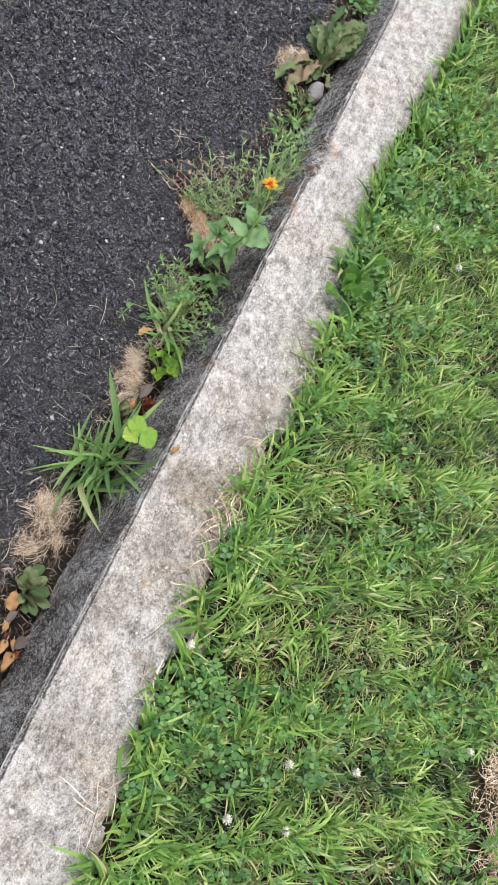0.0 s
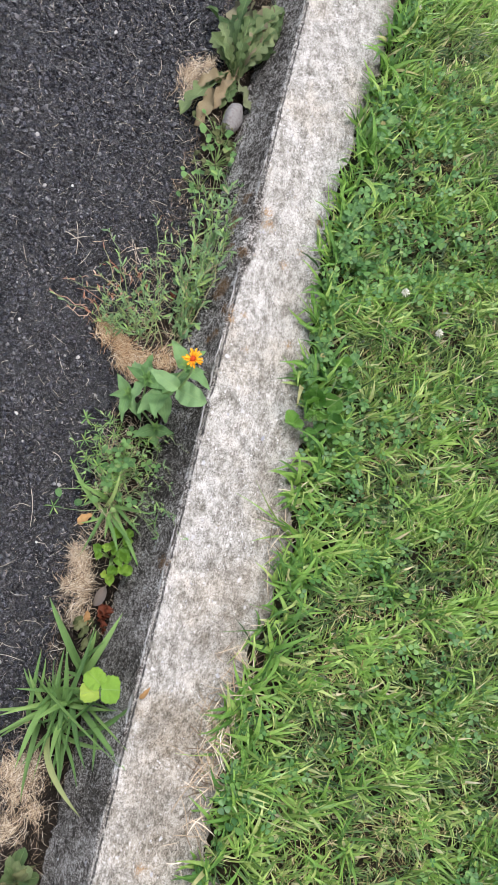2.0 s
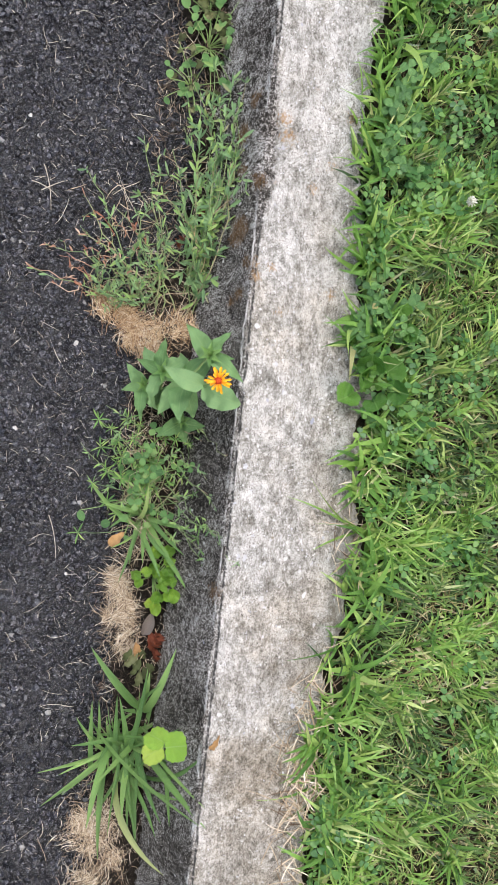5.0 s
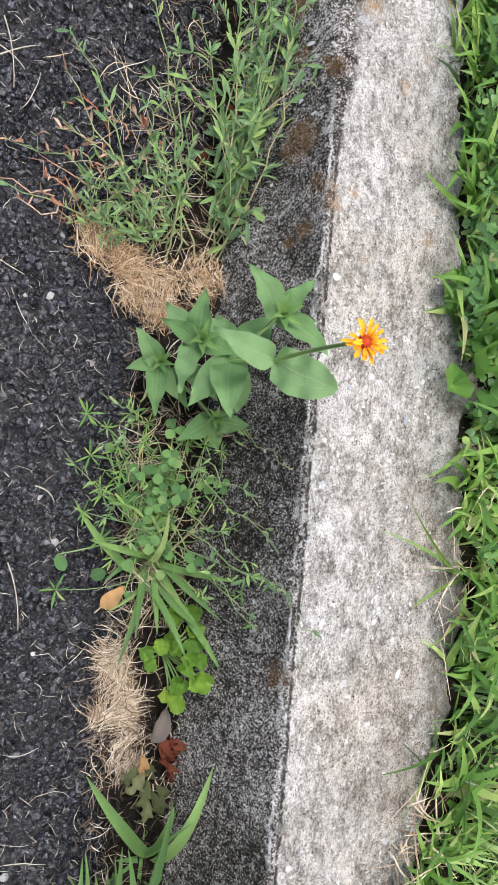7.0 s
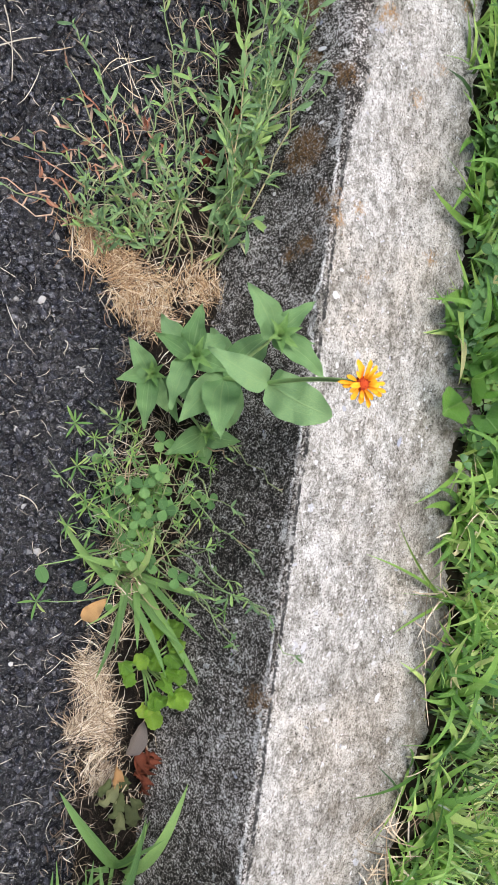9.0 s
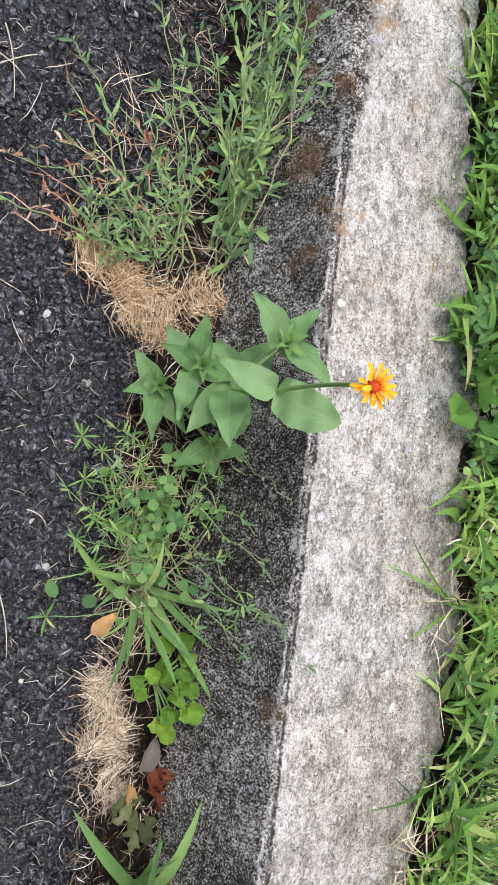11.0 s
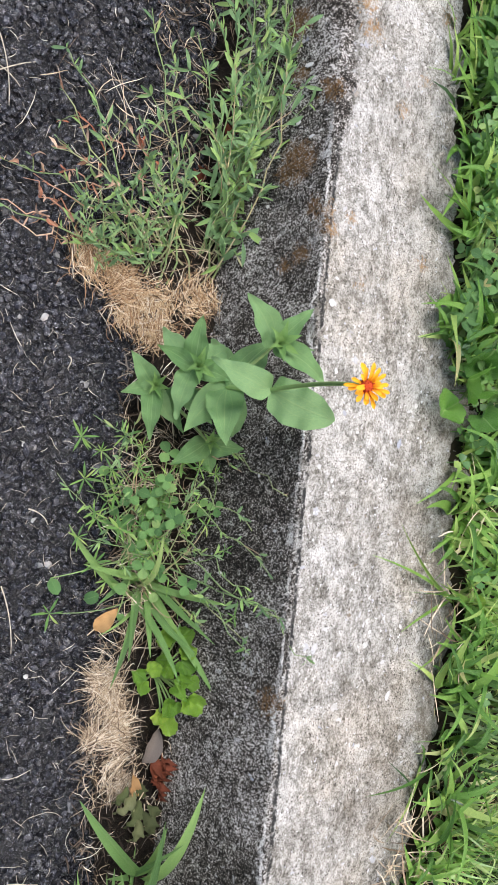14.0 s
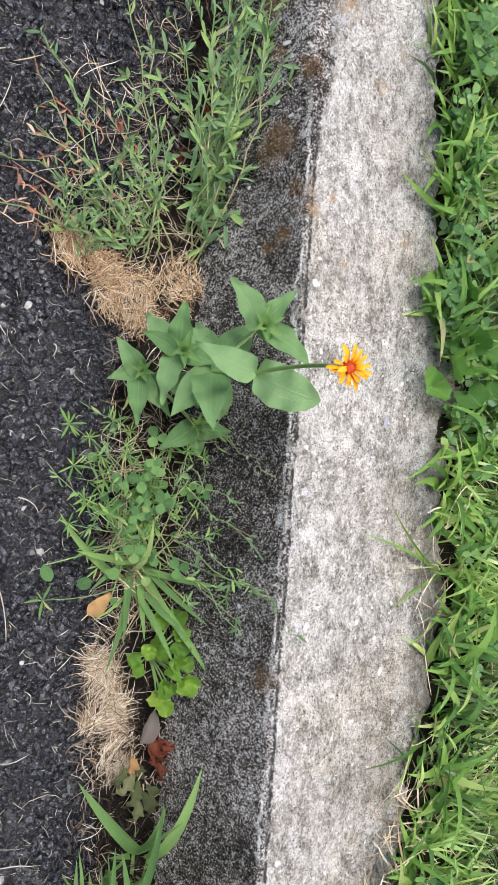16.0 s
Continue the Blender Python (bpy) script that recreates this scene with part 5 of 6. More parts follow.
tip_leaf = Thing("dead_leaf", (0.006, -0.332, 0.128), "dried orange tip of a grass blade on the kerb", "dead leaf")
tip_leaf.leaf("tan", (0.004, -0.336, 0.130), (0.015, -0.318, 0.134), 0.007, name="leaf_blade")
grass_tuft((-0.078, -0.068, 0.006), [((-0.168, -0.018, 0.045), 1.0), ((-0.022, -0.157, 0.055), 1.0), ((-0.046, -0.120, 0.06), 0.9), ((-0.130, -0.085, 0.03), 0.8), ((-0.100, -0.130, 0.04), 0.9), ((-0.085, -0.125, 0.05), 0.8),
                                       ((-0.030, -0.075, 0.08), 0.8), ((-0.120, -0.060, 0.05), 0.7), ((-0.040, -0.135, 0.05), 1.0), ((-0.105, -0.03, 0.06), 0.8), ((-0.125, -0.110, 0.03), 0.6), ((-0.060, -0.145, 0.06), 0.9), ((-0.110, -0.155, 0.03), 0.8), ((-0.090, -0.020, 0.06), 0.8), ((-0.150, -0.050, 0.04), 0.9), ((-0.035, -0.110, 0.07), 0.8)], 0.0080,
           "tuft of wide green grass blades among gutter weeds", kind="straight")
big = [((-0.150, -0.430, 0.015), 0.9), ((-0.028, -0.498, 0.048), 1.2), ((0.009, -0.429, 0.135), 1.1), ((0.012, -0.325, 0.130), 1.2),
       ((-0.175, -0.445, 0.012), 0.9), ((-0.055, -0.480, 0.05), 1.2), ((-0.10, -0.50, 0.045), 1.2), ((-0.12, -0.46, 0.05), 1.1), ((-0.15, -0.36, 0.04), 0.9), ((-0.14, -0.33, 0.05), 0.9), ((-0.13, -0.30, 0.05), 0.8),
       ((-0.07, -0.25, 0.08), 0.8), ((-0.05, -0.27, 0.08), 0.8), ((-0.16, -0.40, 0.03), 0.8), ((-0.10, -0.29, 0.07), 0.9), ((-0.02, -0.36, 0.09), 0.9), ((-0.08, -0.44, 0.07), 1.0), ((-0.12, -0.40, 0.07), 0.9), ((-0.035, -0.44, 0.09), 1.0),
       ((-0.185, -0.40, 0.02), 0.7), ((-0.11, -0.34, 0.08), 0.8)]
for i in range(40):
    a, ln = rng.uniform(0, math.tau), rng.uniform(0.04, 0.12)
    big.append(((-0.072 + ln * math.cos(a) * 0.75, -0.368 + ln * math.sin(a), max(0.012, ln * rng.uniform(0.1, 0.7))), rng.uniform(0.35, 0.9)))
big = [((max(min(q[0], 0.02), -0.19), q[1], max(q[2], 0.10 if q[0] > -0.03 else 0.01, 0.135 if q[0] > -0.005 else 0.0)), w) for q, w in big]
tuft = grass_tuft((-0.072, -0.368, 0.004), big, 0.0088, "large sprawling tuft of wide grass blades in gutter", kind="straight", spread=0.022)
for base, tip, w, k in (((-0.058, -0.318, 0.02), (-0.142, -0.230, 0.070), 0.0125, 0), ((-0.056, -0.322, 0.02), (-0.036, -0.226, 0.080), 0.0105, 3), ((-0.062, -0.318, 0.02), (-0.066, -0.258, 0.075), 0.008, 7)):
    tuft.leaf("straight", base, tip, w, None, (-0.45, -0.1, 0.9), name="blade", k=k)


def lime_weed():
    t = Thing("lime_leaved_weed", (-0.055, -0.345, 0.004), "weed with three scalloped bright lime green leaves", "weed")
    for c, d, w in (((-0.050, -0.330, 0.124), (-0.024, 0.014), 0.028), ((-0.051, -0.337, 0.120), (-0.025, -0.010), 0.026), ((-0.050, -0.335, 0.126), (0.025, 0.004), 0.036)):
        st = t.stem(bow((-0.055, -0.345, 0.004), c, 0.01, n=6), 0.0011, 0.0008, name="stalk")
        t.leaf("lime", c, (c[0] + d[0], c[1] + d[1], c[2] + 0.004), w, st, (-0.35, 0, 1), k=0)
    t = Thing("lime_leaved_weed", (-0.062, -0.150, 0.006), "curled yellow-green leaves of a low gutter weed", "weed")
    for c, a, size, z, k in (((-0.050, -0.150), 2.7, 0.020, 0.046, 2), ((-0.049, -0.160), -0.2, 0.018, 0.050, 1), ((-0.056, -0.163), -2.2, 0.016, 0.042, 1), ((-0.047, -0.152), 1.2, 0.015, 0.048, 2), ((-0.046, -0.158), -1.2, 0.014, 0.054, 2),
                             ((-0.086, -0.142), 2.6, 0.014, 0.036, 1), ((-0.080, -0.140), 0.6, 0.013, 0.038, 2), ((-0.083, -0.148), -1.7, 0.012, 0.036, 1),
                             ((-0.062, -0.115), 1.9, 0.018, 0.030, 1), ((-0.053, -0.112), 0.9, 0.016, 0.034, 2), ((-0.052, -0.128), -0.9, 0.016, 0.040, 2), ((-0.062, -0.130), 3.4, 0.016, 0.028, 1), ((-0.052, -0.122), 0.3, 0.014, 0.040, 1), ((-0.056, -0.134), -2.0, 0.014, 0.034, 2),
                             ((-0.060, -0.176), -1.4, 0.017, 0.040, 1), ((-0.064, -0.174), -2.5, 0.013, 0.040, 2), ((-0.056, -0.172), 0.9, 0.011, 0.044, 2)):
        st = t.stem(bow((-0.060, -0.145, 0.006), (c[0], c[1], z - 0.002), 0.004, n=4), 0.0010, 0.0008, name="stalk")
        d = a + rng.normal(0, 0.2)
        t.leaf("lime", (c[0], c[1], z - 0.002), (c[0] + size * math.cos(d), c[1] + size * math.sin(d), z + size * rng.uniform(0.0, 0.45)), size * rng.uniform(0.85, 1.1), st, (-0.3 - 0.6 * math.cos(d), -0.6 * math.sin(d), 1), k=k)


lime_weed()


def dead_leaf(kind, base, tip, width, name, label, k, up=(-0.2, 0, 1)):
    t = Thing(name, base, label, "dead leaf")
    t.leaf(kind, base, tip, width, None, up, name="leaf_blade", k=k)
    p = np.array(base) * 1.25 - np.array(tip) * 0.25
    t.stem([p, base, np.array(base) * 0.6 + np.array(tip) * 0.4], 0.0006, 0.0004, M["straw"], name="leaf_stalk")


dead_leaf("tan", (-0.124, -0.108, 0.014), (-0.106, -0.088, 0.020), 0.015, "dead_leaf", "tan orange dead leaf caught on gutter weeds", 0)
dead_leaf("grey", (-0.060, -0.190, 0.030), (-0.068, -0.222, 0.022), 0.016, "dead_leaf", "folded grey-brown dead leaf in the gutter", 1)
for b, e, w, k in (((-0.058, -0.216, 0.026), (-0.047, -0.238, 0.018), 0.017, 0), ((-0.052, -0.215, 0.028), (-0.044, -0.231, 0.020), 0.012, 2), ((-0.053, -0.234, 0.020), (-0.043, -0.258, 0.013), 0.010, 1), ((-0.060, -0.223, 0.024), (-0.053, -0.242, 0.016), 0.011, 2)):
    dead_leaf("rust", b, e, w, "dead_leaf", "crumpled rust red dead leaf in the gutter", k)
dead_leaf("tan", (-0.076, -0.230, 0.024), (-0.070, -0.254, 0.014), 0.010, "dead_leaf", "curled brown dead leaf in the gutter", 2)
for b, e, w in (((-0.072, -0.246, 0.022), (-0.090, -0.264, 0.018), 0.013), ((-0.062, -0.262, 0.024), (-0.056, -0.286, 0.020), 0.013), ((-0.080, -0.240, 0.024), (-0.090, -0.256, 0.014), 0.010), ((-0.068, -0.252, 0.024), (-0.080, -0.276, 0.022), 0.011), ((-0.060, -0.256, 0.026), (-0.050, -0.270, 0.020), 0.010), ((-0.066, -0.268, 0.022), (-0.072, -0.290, 0.016), 0.011), ((-0.070, -0.238, 0.020), (-0.060, -0.254, 0.016), 0.010)):
    dead_leaf("dull", b, e, w, "wilted_leaf", "wilted dull green leaf lying in the gutter", int(rng.integers(3)))
for b, e, w in (((-0.02, 0.35, 0.04), (-0.075, 0.362, 0.03), 0.016), ((-0.075, 0.30, 0.016), (-0.066, 0.318, 0.02), 0.012), ((-0.055, 0.345, 0.03), (-0.045, 0.362, 0.03), 0.013)):
    if b[0] < -0.03:
        dead_leaf("rust", b, e, w, "dead_leaf", "small reddish-brown dead leaf among the weeds", 2)


def rosette(name, base, leaves, kind, width, label, roll=0.0):
    t = Thing(name, base, label, "weed")
    for tip, w, kd in leaves:
        if (kd or kind) == "broad":
            # a stalk, then the round blade
            b, e = np.array(base, float), np.array(tip, float)
            back = (e - b) / np.linalg.norm(e - b) * min(w * width, 0.85 * np.linalg.norm(e - b))
            st = t.stem(bow(b, e - back, 0.004, n=4), 0.0011, 0.0008, name="stalk")
            t.leaf("broad", e - back, e, w * width, st, (-0.35 + rng.normal(0, 0.3), rng.normal(0, 0.3), 1))
        else:
            t.leaf(kd or kind, base, tip, w * width, None, (-0.3 + rng.normal(0, 0.15), rng.normal(0, 0.15), 1))
    return t


rosette("dandelion_plant", (-0.068, 0.785, 0.008), [((-0.158, 0.888, 0.030), 1.0, ""), ((-0.110, 0.920, 0.035), 1.2, "wilted"), ((-0.090, 0.900, 0.045), 1.0, "wilted"), ((-0.052, 0.945, 0.04), 0.9, "wilted"), ((-0.020, 0.895, 0.07), 1.2, ""),
                                                      ((-0.035, 0.860, 0.085), 1.2, ""), ((-0.150, 0.660, 0.012), 1.1, ""), ((-0.120, 0.650, 0.015), 1.0, "wilted"), ((-0.115, 0.860, 0.05), 0.9, ""), ((-0.060, 0.870, 0.07), 0.9, ""), ((-0.085, 0.70, 0.02), 0.8, ""), ((-0.135, 0.83, 0.03), 0.9, "")] + [((-0.068 + 0.11 * math.cos(q) * 0.7, 0.785 + 0.11 * math.sin(q), 0.03 + 0.02 * (i % 3)), 0.7, "" if i % 3 else "wilted") for i, q in enumerate((0.9, 1.3, 1.7, 2.1, 2.5, 3.0, 4.3))] + [((-0.066 + rng.normal(0, 0.030), 0.785 + rng.uniform(0.06, 0.15), rng.uniform(0.03, 0.09)), rng.uniform(0.7, 1.1), "wilted" if i % 5 == 4 else "") for i in range(16)] + [((-0.085 + rng.normal(0, 0.025), 0.785 - rng.uniform(0.03, 0.09), rng.uniform(0.015, 0.04)), rng.uniform(0.5, 0.8), "wilted" if i % 3 == 2 else "") for i in range(7)],
        "lobed", 0.031, "old dandelion rosette with ragged half-dead leaves")
broad = []
for i in range(22):
    a, ln = i * 2.4 + rng.normal(0, 0.3), rng.uniform(0.022, 0.052)
    broad.append(((-0.072 + ln * 0.75 * math.cos(a), -0.605 + ln * math.sin(a), rng.uniform(0.014, 0.048)), rng.uniform(0.6, 1.25), "dull" if i % 7 == 3 else ""))
rosette("broadleaf_plant", (-0.072, -0.605, 0.006), broad, "paddle", 0.016, "low dark green gutter weed with rounded leaves")
for i in range(11):
    b = (-0.062 + rng.normal(0, 0.014), -0.690 + rng.normal(0, 0.030), 0.014 + 0.002 * i)
    a, ln = rng.uniform(0, math.tau), rng.uniform(0.018, 0.036)
    dead_leaf(("tan", "rust", "tan", "grey")[i % 4], b, (b[0] + ln * 0.6 * math.cos(a), b[1] + ln * math.sin(a), b[2] + rng.uniform(-0.002, 0.008)), ln * rng.uniform(0.4, 0.6), "dead_leaf", "curled orange-brown dead leaf in the gutter", i % 3)


def loose_stone(x, y, z, size):
    """A rounded weathered stone, one plain mesh."""
    bm = bmesh.new()
    bmesh.ops.create_icosphere(bm, subdivisions=3, radius=1.0)
    for v in bm.verts:
        p = np.array(v.co)
        k = 1 + 0.12 * float(wave(np.array(p[0]), np.array(p[1] + p[2]), 2.3)) + 0.05 * float(wave(np.array(p[2]), np.array(p[0]), 6.0, 2))
        v.co = (p[0] * k * size[0], p[1] * k * size[1], p[2] * k * size[2])
    me = bpy.data.meshes.new("stone")
    bm.to_mesh(me)
    bm.free()
    me.materials.append(M["boulder"])
    me.polygons.foreach_set("use_smooth", [True] * len(me.polygons))
    ob = tagged(new("stone", me), "rounded grey-brown stone lying against the kerb", "stone")
    ob.matrix_basis = Matrix.LocRotScale((x, y, z), Euler((0.1, -0.2, -0.2)), (1, 1, 1))


loose_stone(-0.056, 0.686, 0.024, (0.018, 0.031, 0.020))


def small_weeds(base, n, sx, sy, size, label, h=(0.012, 0.035), dull=0):
    t = Thing("small_weed", base, label, "weed")
    for i in range(n):
        c = (base[0] + rng.normal(0, sx), base[1] + rng.normal(0, sy), base[2] + rng.uniform(*h))
        st = t.stem(bow(base, c, 0.006, n=5), 0.0008, 0.0005, name="stalk")
        a = rng.uniform(0, math.tau)
        s = size * rng.uniform(0.6, 1.25)
        t.leaf("dull" if dull and i % dull == 0 else "weed", c, (c[0] + s * math.cos(a), c[1] + s * math.sin(a), c[2] + s * rng.uniform(-0.2, 0.4)), s * rng.uniform(0.65, 0.9), st, (-0.3, 0, 1))


small_weeds((-0.062, 0.590, 0.006), 34, 0.020, 0.035, 0.014, "small round-leaved green weeds in the gutter", dull=2)
small_weeds((-0.070, 0.640, 0.006), 26, 0.016, 0.024, 0.014, "small round-leaved green weeds in the gutter", dull=2)
small_weeds((-0.080, 0.530, 0.006), 22, 0.022, 0.022, 0.013, "low weed with yellowing round leaves", dull=3)
small_weeds((-0.060, 1.080, 0.006), 130, 0.038, 0.055, 0.014, "dense cushion of small round-leaved weed", (0.015, 0.07))
small_weeds((-0.075, 1.260, 0.006), 60, 0.03, 0.06, 0.014, "dense cushion of small round-leaved weed", (0.015, 0.06))
small_weeds((-0.095, -0.045, 0.006), 16, 0.03, 0.04, 0.012, "tiny round-leaved weeds among carpetweed", (0.01, 0.03))


# ---- lawn plants ----
for base, tips, width in (
        ((0.170, 0.135, 0.132), ((0.118, 0.104, 0.150), (0.130, 0.146, 0.178), (0.150, 0.174, 0.182), (0.190, 0.165, 0.186), (0.168, 0.098, 0.176), (0.158, 0.135, 0.190), (0.208, 0.125, 0.182)), 0.034),
        ((0.185, 0.215, 0.132), ((0.150, 0.205, 0.172), (0.190, 0.245, 0.178), (0.215, 0.205, 0.178)), 0.028),
        ((0.190, 0.640, 0.132), ((0.155, 0.625, 0.155), (0.175, 0.690, 0.165), (0.225, 0.670, 0.165), (0.20, 0.60, 0.160), (0.165, 0.66, 0.170)), 0.032),
        ((0.230, 0.760, 0.132), ((0.190, 0.755, 0.155), (0.215, 0.800, 0.165), (0.265, 0.785, 0.165), (0.24, 0.72, 0.160)), 0.030)):
    rosette("round_leaved_weed", base, [(q, rng.uniform(0.8, 1.15), "") for q in tips], "broad", width, "weed with round scalloped glossy leaves beside the kerb")
rosette("star_weed", (0.178, -0.105, 0.150), [((0.178 + 0.024 * math.cos(a), -0.105 + 0.024 * math.sin(a), 0.158), 0.45, "") for a in (0.3, 1.2, 2.2, 3.0, 3.9, 4.8, 5.6)], "blade", 0.016, "small star-shaped bright green weed at the lawn edge")

spots = [(float(turf_edge(y)) + 0.008 + 0.040 * rng.uniform(), y) for y in np.arange(-1.0, 1.25, 0.030) + rng.normal(0, 0.015, 75)]
spots += [(rng.uniform(0.2, 0.8), rng.uniform(-0.9, 1.1)) for _ in range(130)]
for i, (px, py) in enumerate(spots):
    z0 = max(0.131, float(lawn_z(np.array(px), np.array(py))))
    verge = i < 75
    if verge and abs(py - 0.14) < 0.045:
        continue
    tips = []
    for j in range(int(rng.integers(8, 12)) if verge else int(rng.integers(9, 15))):
        a = rng.uniform(0, math.tau) if not verge or rng.uniform() < 0.55 else rng.normal(math.pi, 0.75)
        ln = rng.uniform(0.040, 0.078) if verge else rng.uniform(0.030, 0.062)
        tips.append(((px + ln * math.cos(a) * 0.85, py + ln * math.sin(a) * 0.85, z0 + max(0.022, ln * (rng.uniform(0.25, 0.7) if verge else rng.uniform(0.35, 0.9)))), rng.uniform(0.6, 1.2)))
    grass_tuft((px, py, z0 - 0.001), tips, 0.0104 if verge else 0.0066, "bright green crabgrass tuft at the lawn edge" if verge else "bright green crabgrass tuft in the mown lawn", "crabgrass tufts in the lawn")

# named long blades that hang over the kerb top
grass_tuft((0.165, 0.285, 0.131), [((0.086, 0.303, 0.142), 1.3), ((0.090, 0.330, 0.150), 1.2), ((0.135, 0.250, 0.150), 1.2), ((0.150, 0.345, 0.170), 1.1), ((0.190, 0.325, 0.170), 1.2)], 0.0085, "wide grass blades hanging over the kerb", "crabgrass tufts in the lawn")
grass_tuft((0.180, -0.060, 0.131), [((0.070, -0.020, 0.140), 0.8), ((0.095, 0.010, 0.145), 0.8), ((0.110, -0.085, 0.140), 0.7), ((0.105, -0.05, 0.138), 0.5), ((0.13, -0.12, 0.14), 0.7)], 0.0062, "long thin grass blades hanging over the kerb", "crabgrass tufts in the lawn")
grass_tuft((0.165, -0.205, 0.131), [((0.088, -0.225, 0.137), 0.5), ((0.115, -0.265, 0.139), 0.7), ((0.135, -0.18, 0.150), 1.0), ((0.13, -0.24, 0.145), 1.0)], 0.0065, "grass blades leaning over the kerb edge", "crabgrass tufts in the lawn")
grass_tuft((0.160, -0.375, 0.131), [((0.065, -0.395, 0.139), 0.5), ((0.085, -0.335, 0.139), 0.4), ((0.10, -0.42, 0.145), 0.5), ((0.09, -0.36, 0.15), 0.5), ((0.12, -0.32, 0.15), 0.7)], 0.0060, "thin dry-tipped grass blades over the kerb", "crabgrass tufts in the lawn")


def clover_flower(x, y, z):
    z0 = float(lawn_z(np.array(x), np.array(y)))
    t = Thing("clover_flower", (x, y, z0), "white round clover flower in the lawn", "flower", "clover flowers in the lawn")
    t.stem(bow((x, y, z0), (x, y, z - 0.005), 0, (0.003, 0, 0), 5), 0.0007, 0.0006, name="stalk")
    vs, fs = [], []
    for i in range(34):
        ph, th = math.acos(1 - 1.7 * (i + 0.5) / 34), i * 2.4
        d = np.array((math.sin(ph) * math.cos(th), math.sin(ph) * math.sin(th), math.cos(ph)))
        v, f = tube([np.array((x, y, z)) + d * 0.0015, np.array((x, y, z)) + d * 0.0075 * rng.uniform(0.85, 1.1)], 0.0013, 0.0008, 4)
        fs += [tuple(k + len(vs) for k in q) for q in f]
        vs += list(v)
    t.part("flower_head", vs, fs, M["white"])


for q in ((0.273, 0.391, 0.180), (0.357, 0.351, 0.168), (0.206, 0.994, 0.160), (0.365, -0.682, 0.160), (0.304, -0.785, 0.158), (0.150, -0.600, 0.170), (0.472, -0.647, 0.165), (0.395, -0.765, 0.158), (0.50, -0.83, 0.155), (0.665, -0.53, 0.16)):
    clover_flower(*q)


# ---- loose bits on the road and kerb ----
def pebble(x, y, z, s, label):
    bm = bmesh.new()
    bmesh.ops.create_icosphere(bm, subdivisions=1, radius=s)
    for v in bm.verts:
        v.co *= 1 + float(rng.normal(0, 0.18))
        v.co.z *= 0.45
    me = bpy.data.meshes.new("pebble")
    bm.to_mesh(me)
    bm.free()
    me.materials.append(M["pebble"])
    ob = tagged(new("pebble", me), label, "pebble", "pebbles on the road")
    ob.location = (x, y, z)
    ob.rotation_euler = (0, 0, float(rng.uniform(0, 6)))


for x, y, s in ((-0.166, -0.056, 0.0044), (-0.195, 0.153, 0.0038), (-0.200, 0.043, 0.0024), (-0.260, 0.032, 0.0034), (-0.174, -0.150, 0.0024), (-0.366, 0.503, 0.0042), (-0.38, 0.60, 0.0035), (-0.30, 0.18, 0.003), (-0.287, 0.44, 0.003), (-0.22, -0.30, 0.0028), (-0.5, 0.35, 0.0035), (-0.42, 0.15, 0.003), (-0.35, 0.85, 0.004)):
    pebble(x, y, float(road_z(np.array(x), np.array(y))) + 0.0035, s, "small pale pebble lying on the asphalt")


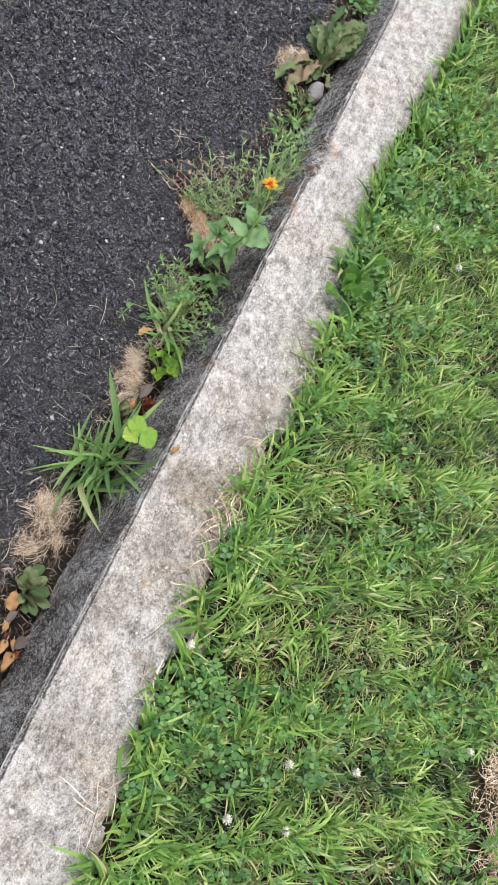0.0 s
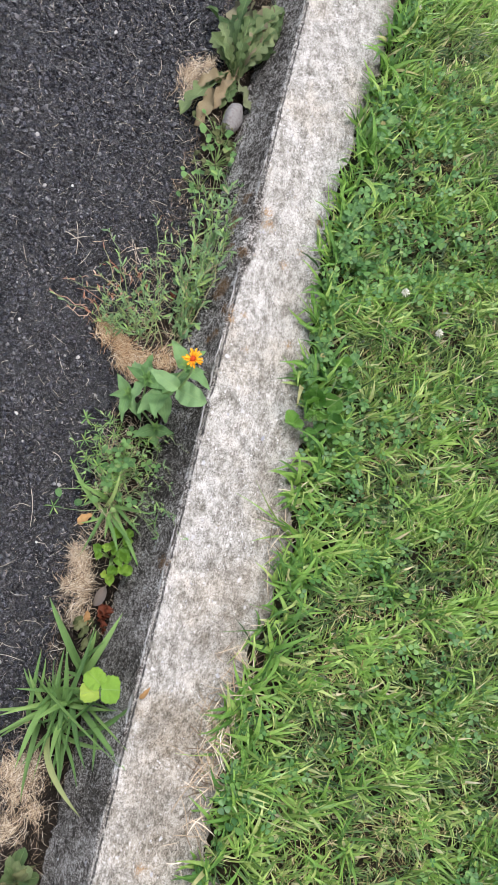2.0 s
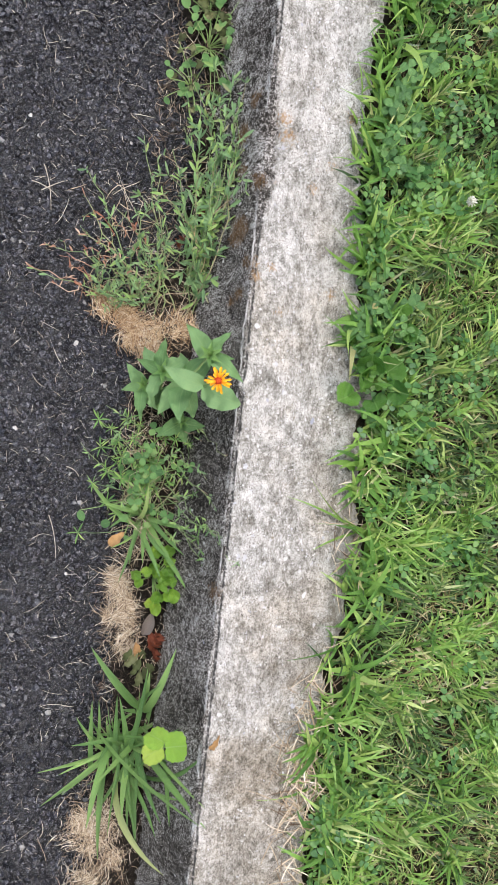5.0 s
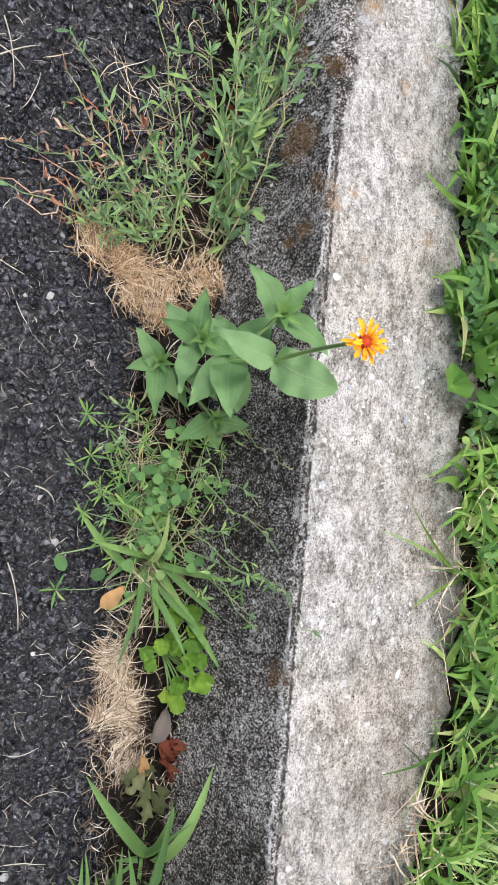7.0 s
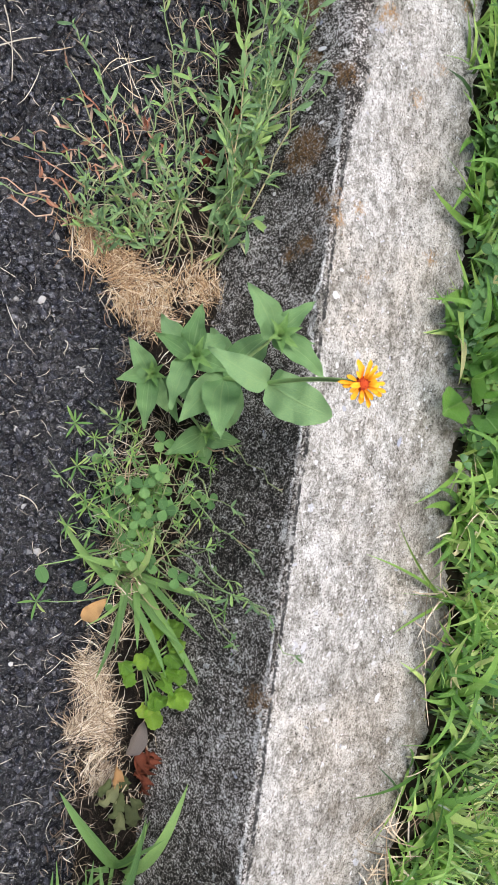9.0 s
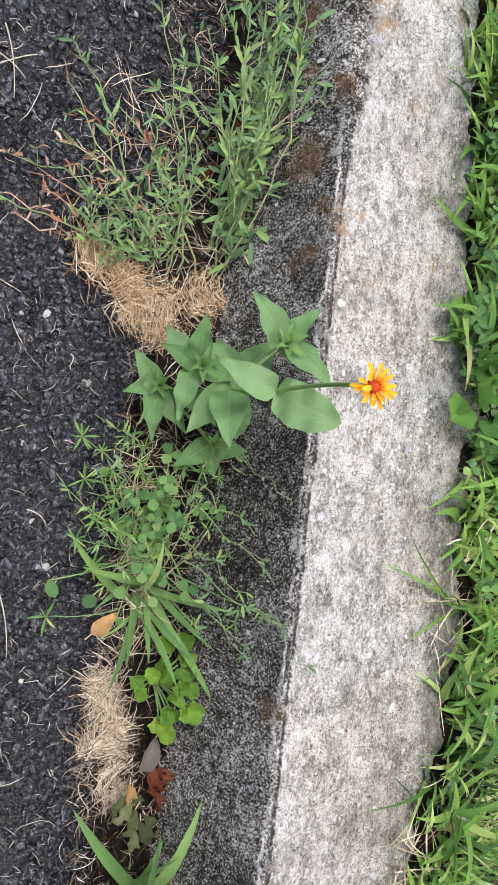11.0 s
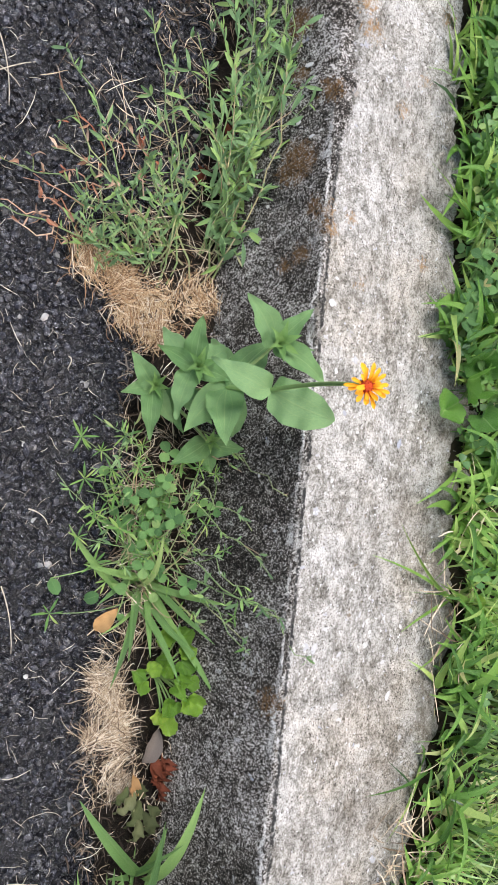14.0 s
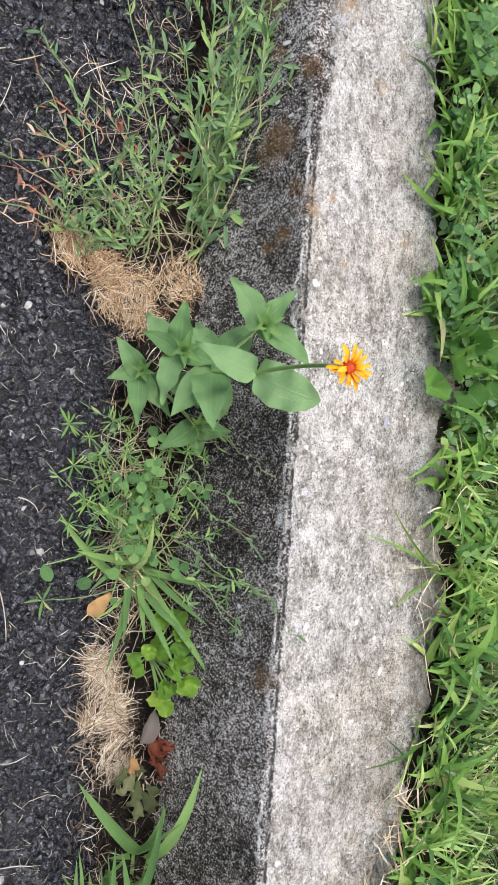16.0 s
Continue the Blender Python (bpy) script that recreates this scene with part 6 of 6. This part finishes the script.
def kerb_stones():
    """Flat bright stones bared in the worn kerb surface."""
    host = bpy.data.objects["kerb"]
    forms = []
    for k in range(5):
        n = 7
        ring = [(math.cos(math.tau * i / n) * rng.uniform(0.6, 1.1), math.sin(math.tau * i / n) * rng.uniform(0.6, 1.1)) for i in range(n)]
        vs = [(x, y, 0.0) for x, y in ring] + [(x * 0.8, y * 0.8, 0.22) for x, y in ring]
        fs = [(i, (i + 1) % n, n + (i + 1) % n, n + i) for i in range(n)] + [tuple(range(n, 2 * n))]
        forms.append(mesh_of("stone", vs, fs, M["chip"], None, False))
    known = [(0.061, 0.302, 0.0040), (0.025, 0.308, 0.0032), (0.062, 0.273, 0.0028), (0.102, 0.401, 0.0028), (0.067, 0.387, 0.0034), (0.023, 0.280, 0.0028), (0.008, 0.267, 0.0028), (0.067, 0.229, 0.0026), (0.005, 0.184, 0.0048),
             (0.009, 0.044, 0.0040), (0.024, 0.002, 0.0042), (0.092, 0.074, 0.0042), (0.050, 0.106, 0.0038), (0.035, 0.018, 0.0024), (0.003, 0.088, 0.0034), (0.032, -0.019, 0.0034), (0.008, -0.105, 0.0055), (0.019, -0.107, 0.0045), (0.046, -0.111, 0.0030),
             (0.095, -0.118, 0.0026), (0.104, -0.148, 0.0044), (0.051, -0.168, 0.0048), (0.068, -0.191, 0.0044), (0.092, -0.214, 0.0036), (0.010, -0.202, 0.0048), (0.030, -0.090, 0.0032), (0.123, -0.073, 0.0026)]
    known = [(x + 0.006, y + 0.005, r) for x, y, r in known]
    face = [(-0.014, 0.405, 0.096, 0.0048), (-0.020, 0.364, 0.076, 0.0040), (-0.016, 0.353, 0.090, 0.0038), (-0.011, 0.337, 0.106, 0.0036), (-0.002, -0.175, 0.127, 0.0050)]
    for x, y, z, r in face:
        ob = new("stone", forms[int(rng.integers(5))])
        ob.parent = host
        ob.matrix_basis = Matrix.LocRotScale((x - 0.0006, y, z), Euler((0, math.radians(-73), rng.uniform(-0.5, 0.5))), (r, r * 0.8, r * 0.4))
    spots = known + [(rng.uniform(0.006, 0.15), rng.uniform(-0.9, 1.1), rng.uniform(0.0010, 0.0030)) for _ in range(230)]
    for x, y, r in spots:
        ob = new("stone", forms[int(rng.integers(5))])
        ob.parent = host
        ob.matrix_basis = Matrix.LocRotScale((x, y, 0.1300 - 0.0002), Euler((rng.normal(0, 0.06), rng.normal(0, 0.06), rng.uniform(0, 6.28))), (r * 0.75, r * 1.25, r * 0.22))
    for i in range(90):
        f = rng.uniform(0.15, 0.98)
        ob = new("stone", forms[int(rng.integers(5))])
        ob.parent = host
        r = rng.uniform(0.0010, 0.0026)
        ob.matrix_basis = Matrix.LocRotScale((-0.048 + 0.041 * f - 0.0003, rng.uniform(-0.7, 0.9), -0.02 + 0.14 * f), Euler((0, math.radians(-73), rng.uniform(-0.3, 0.3))), (r, r, r * 0.5))


kerb_stones()
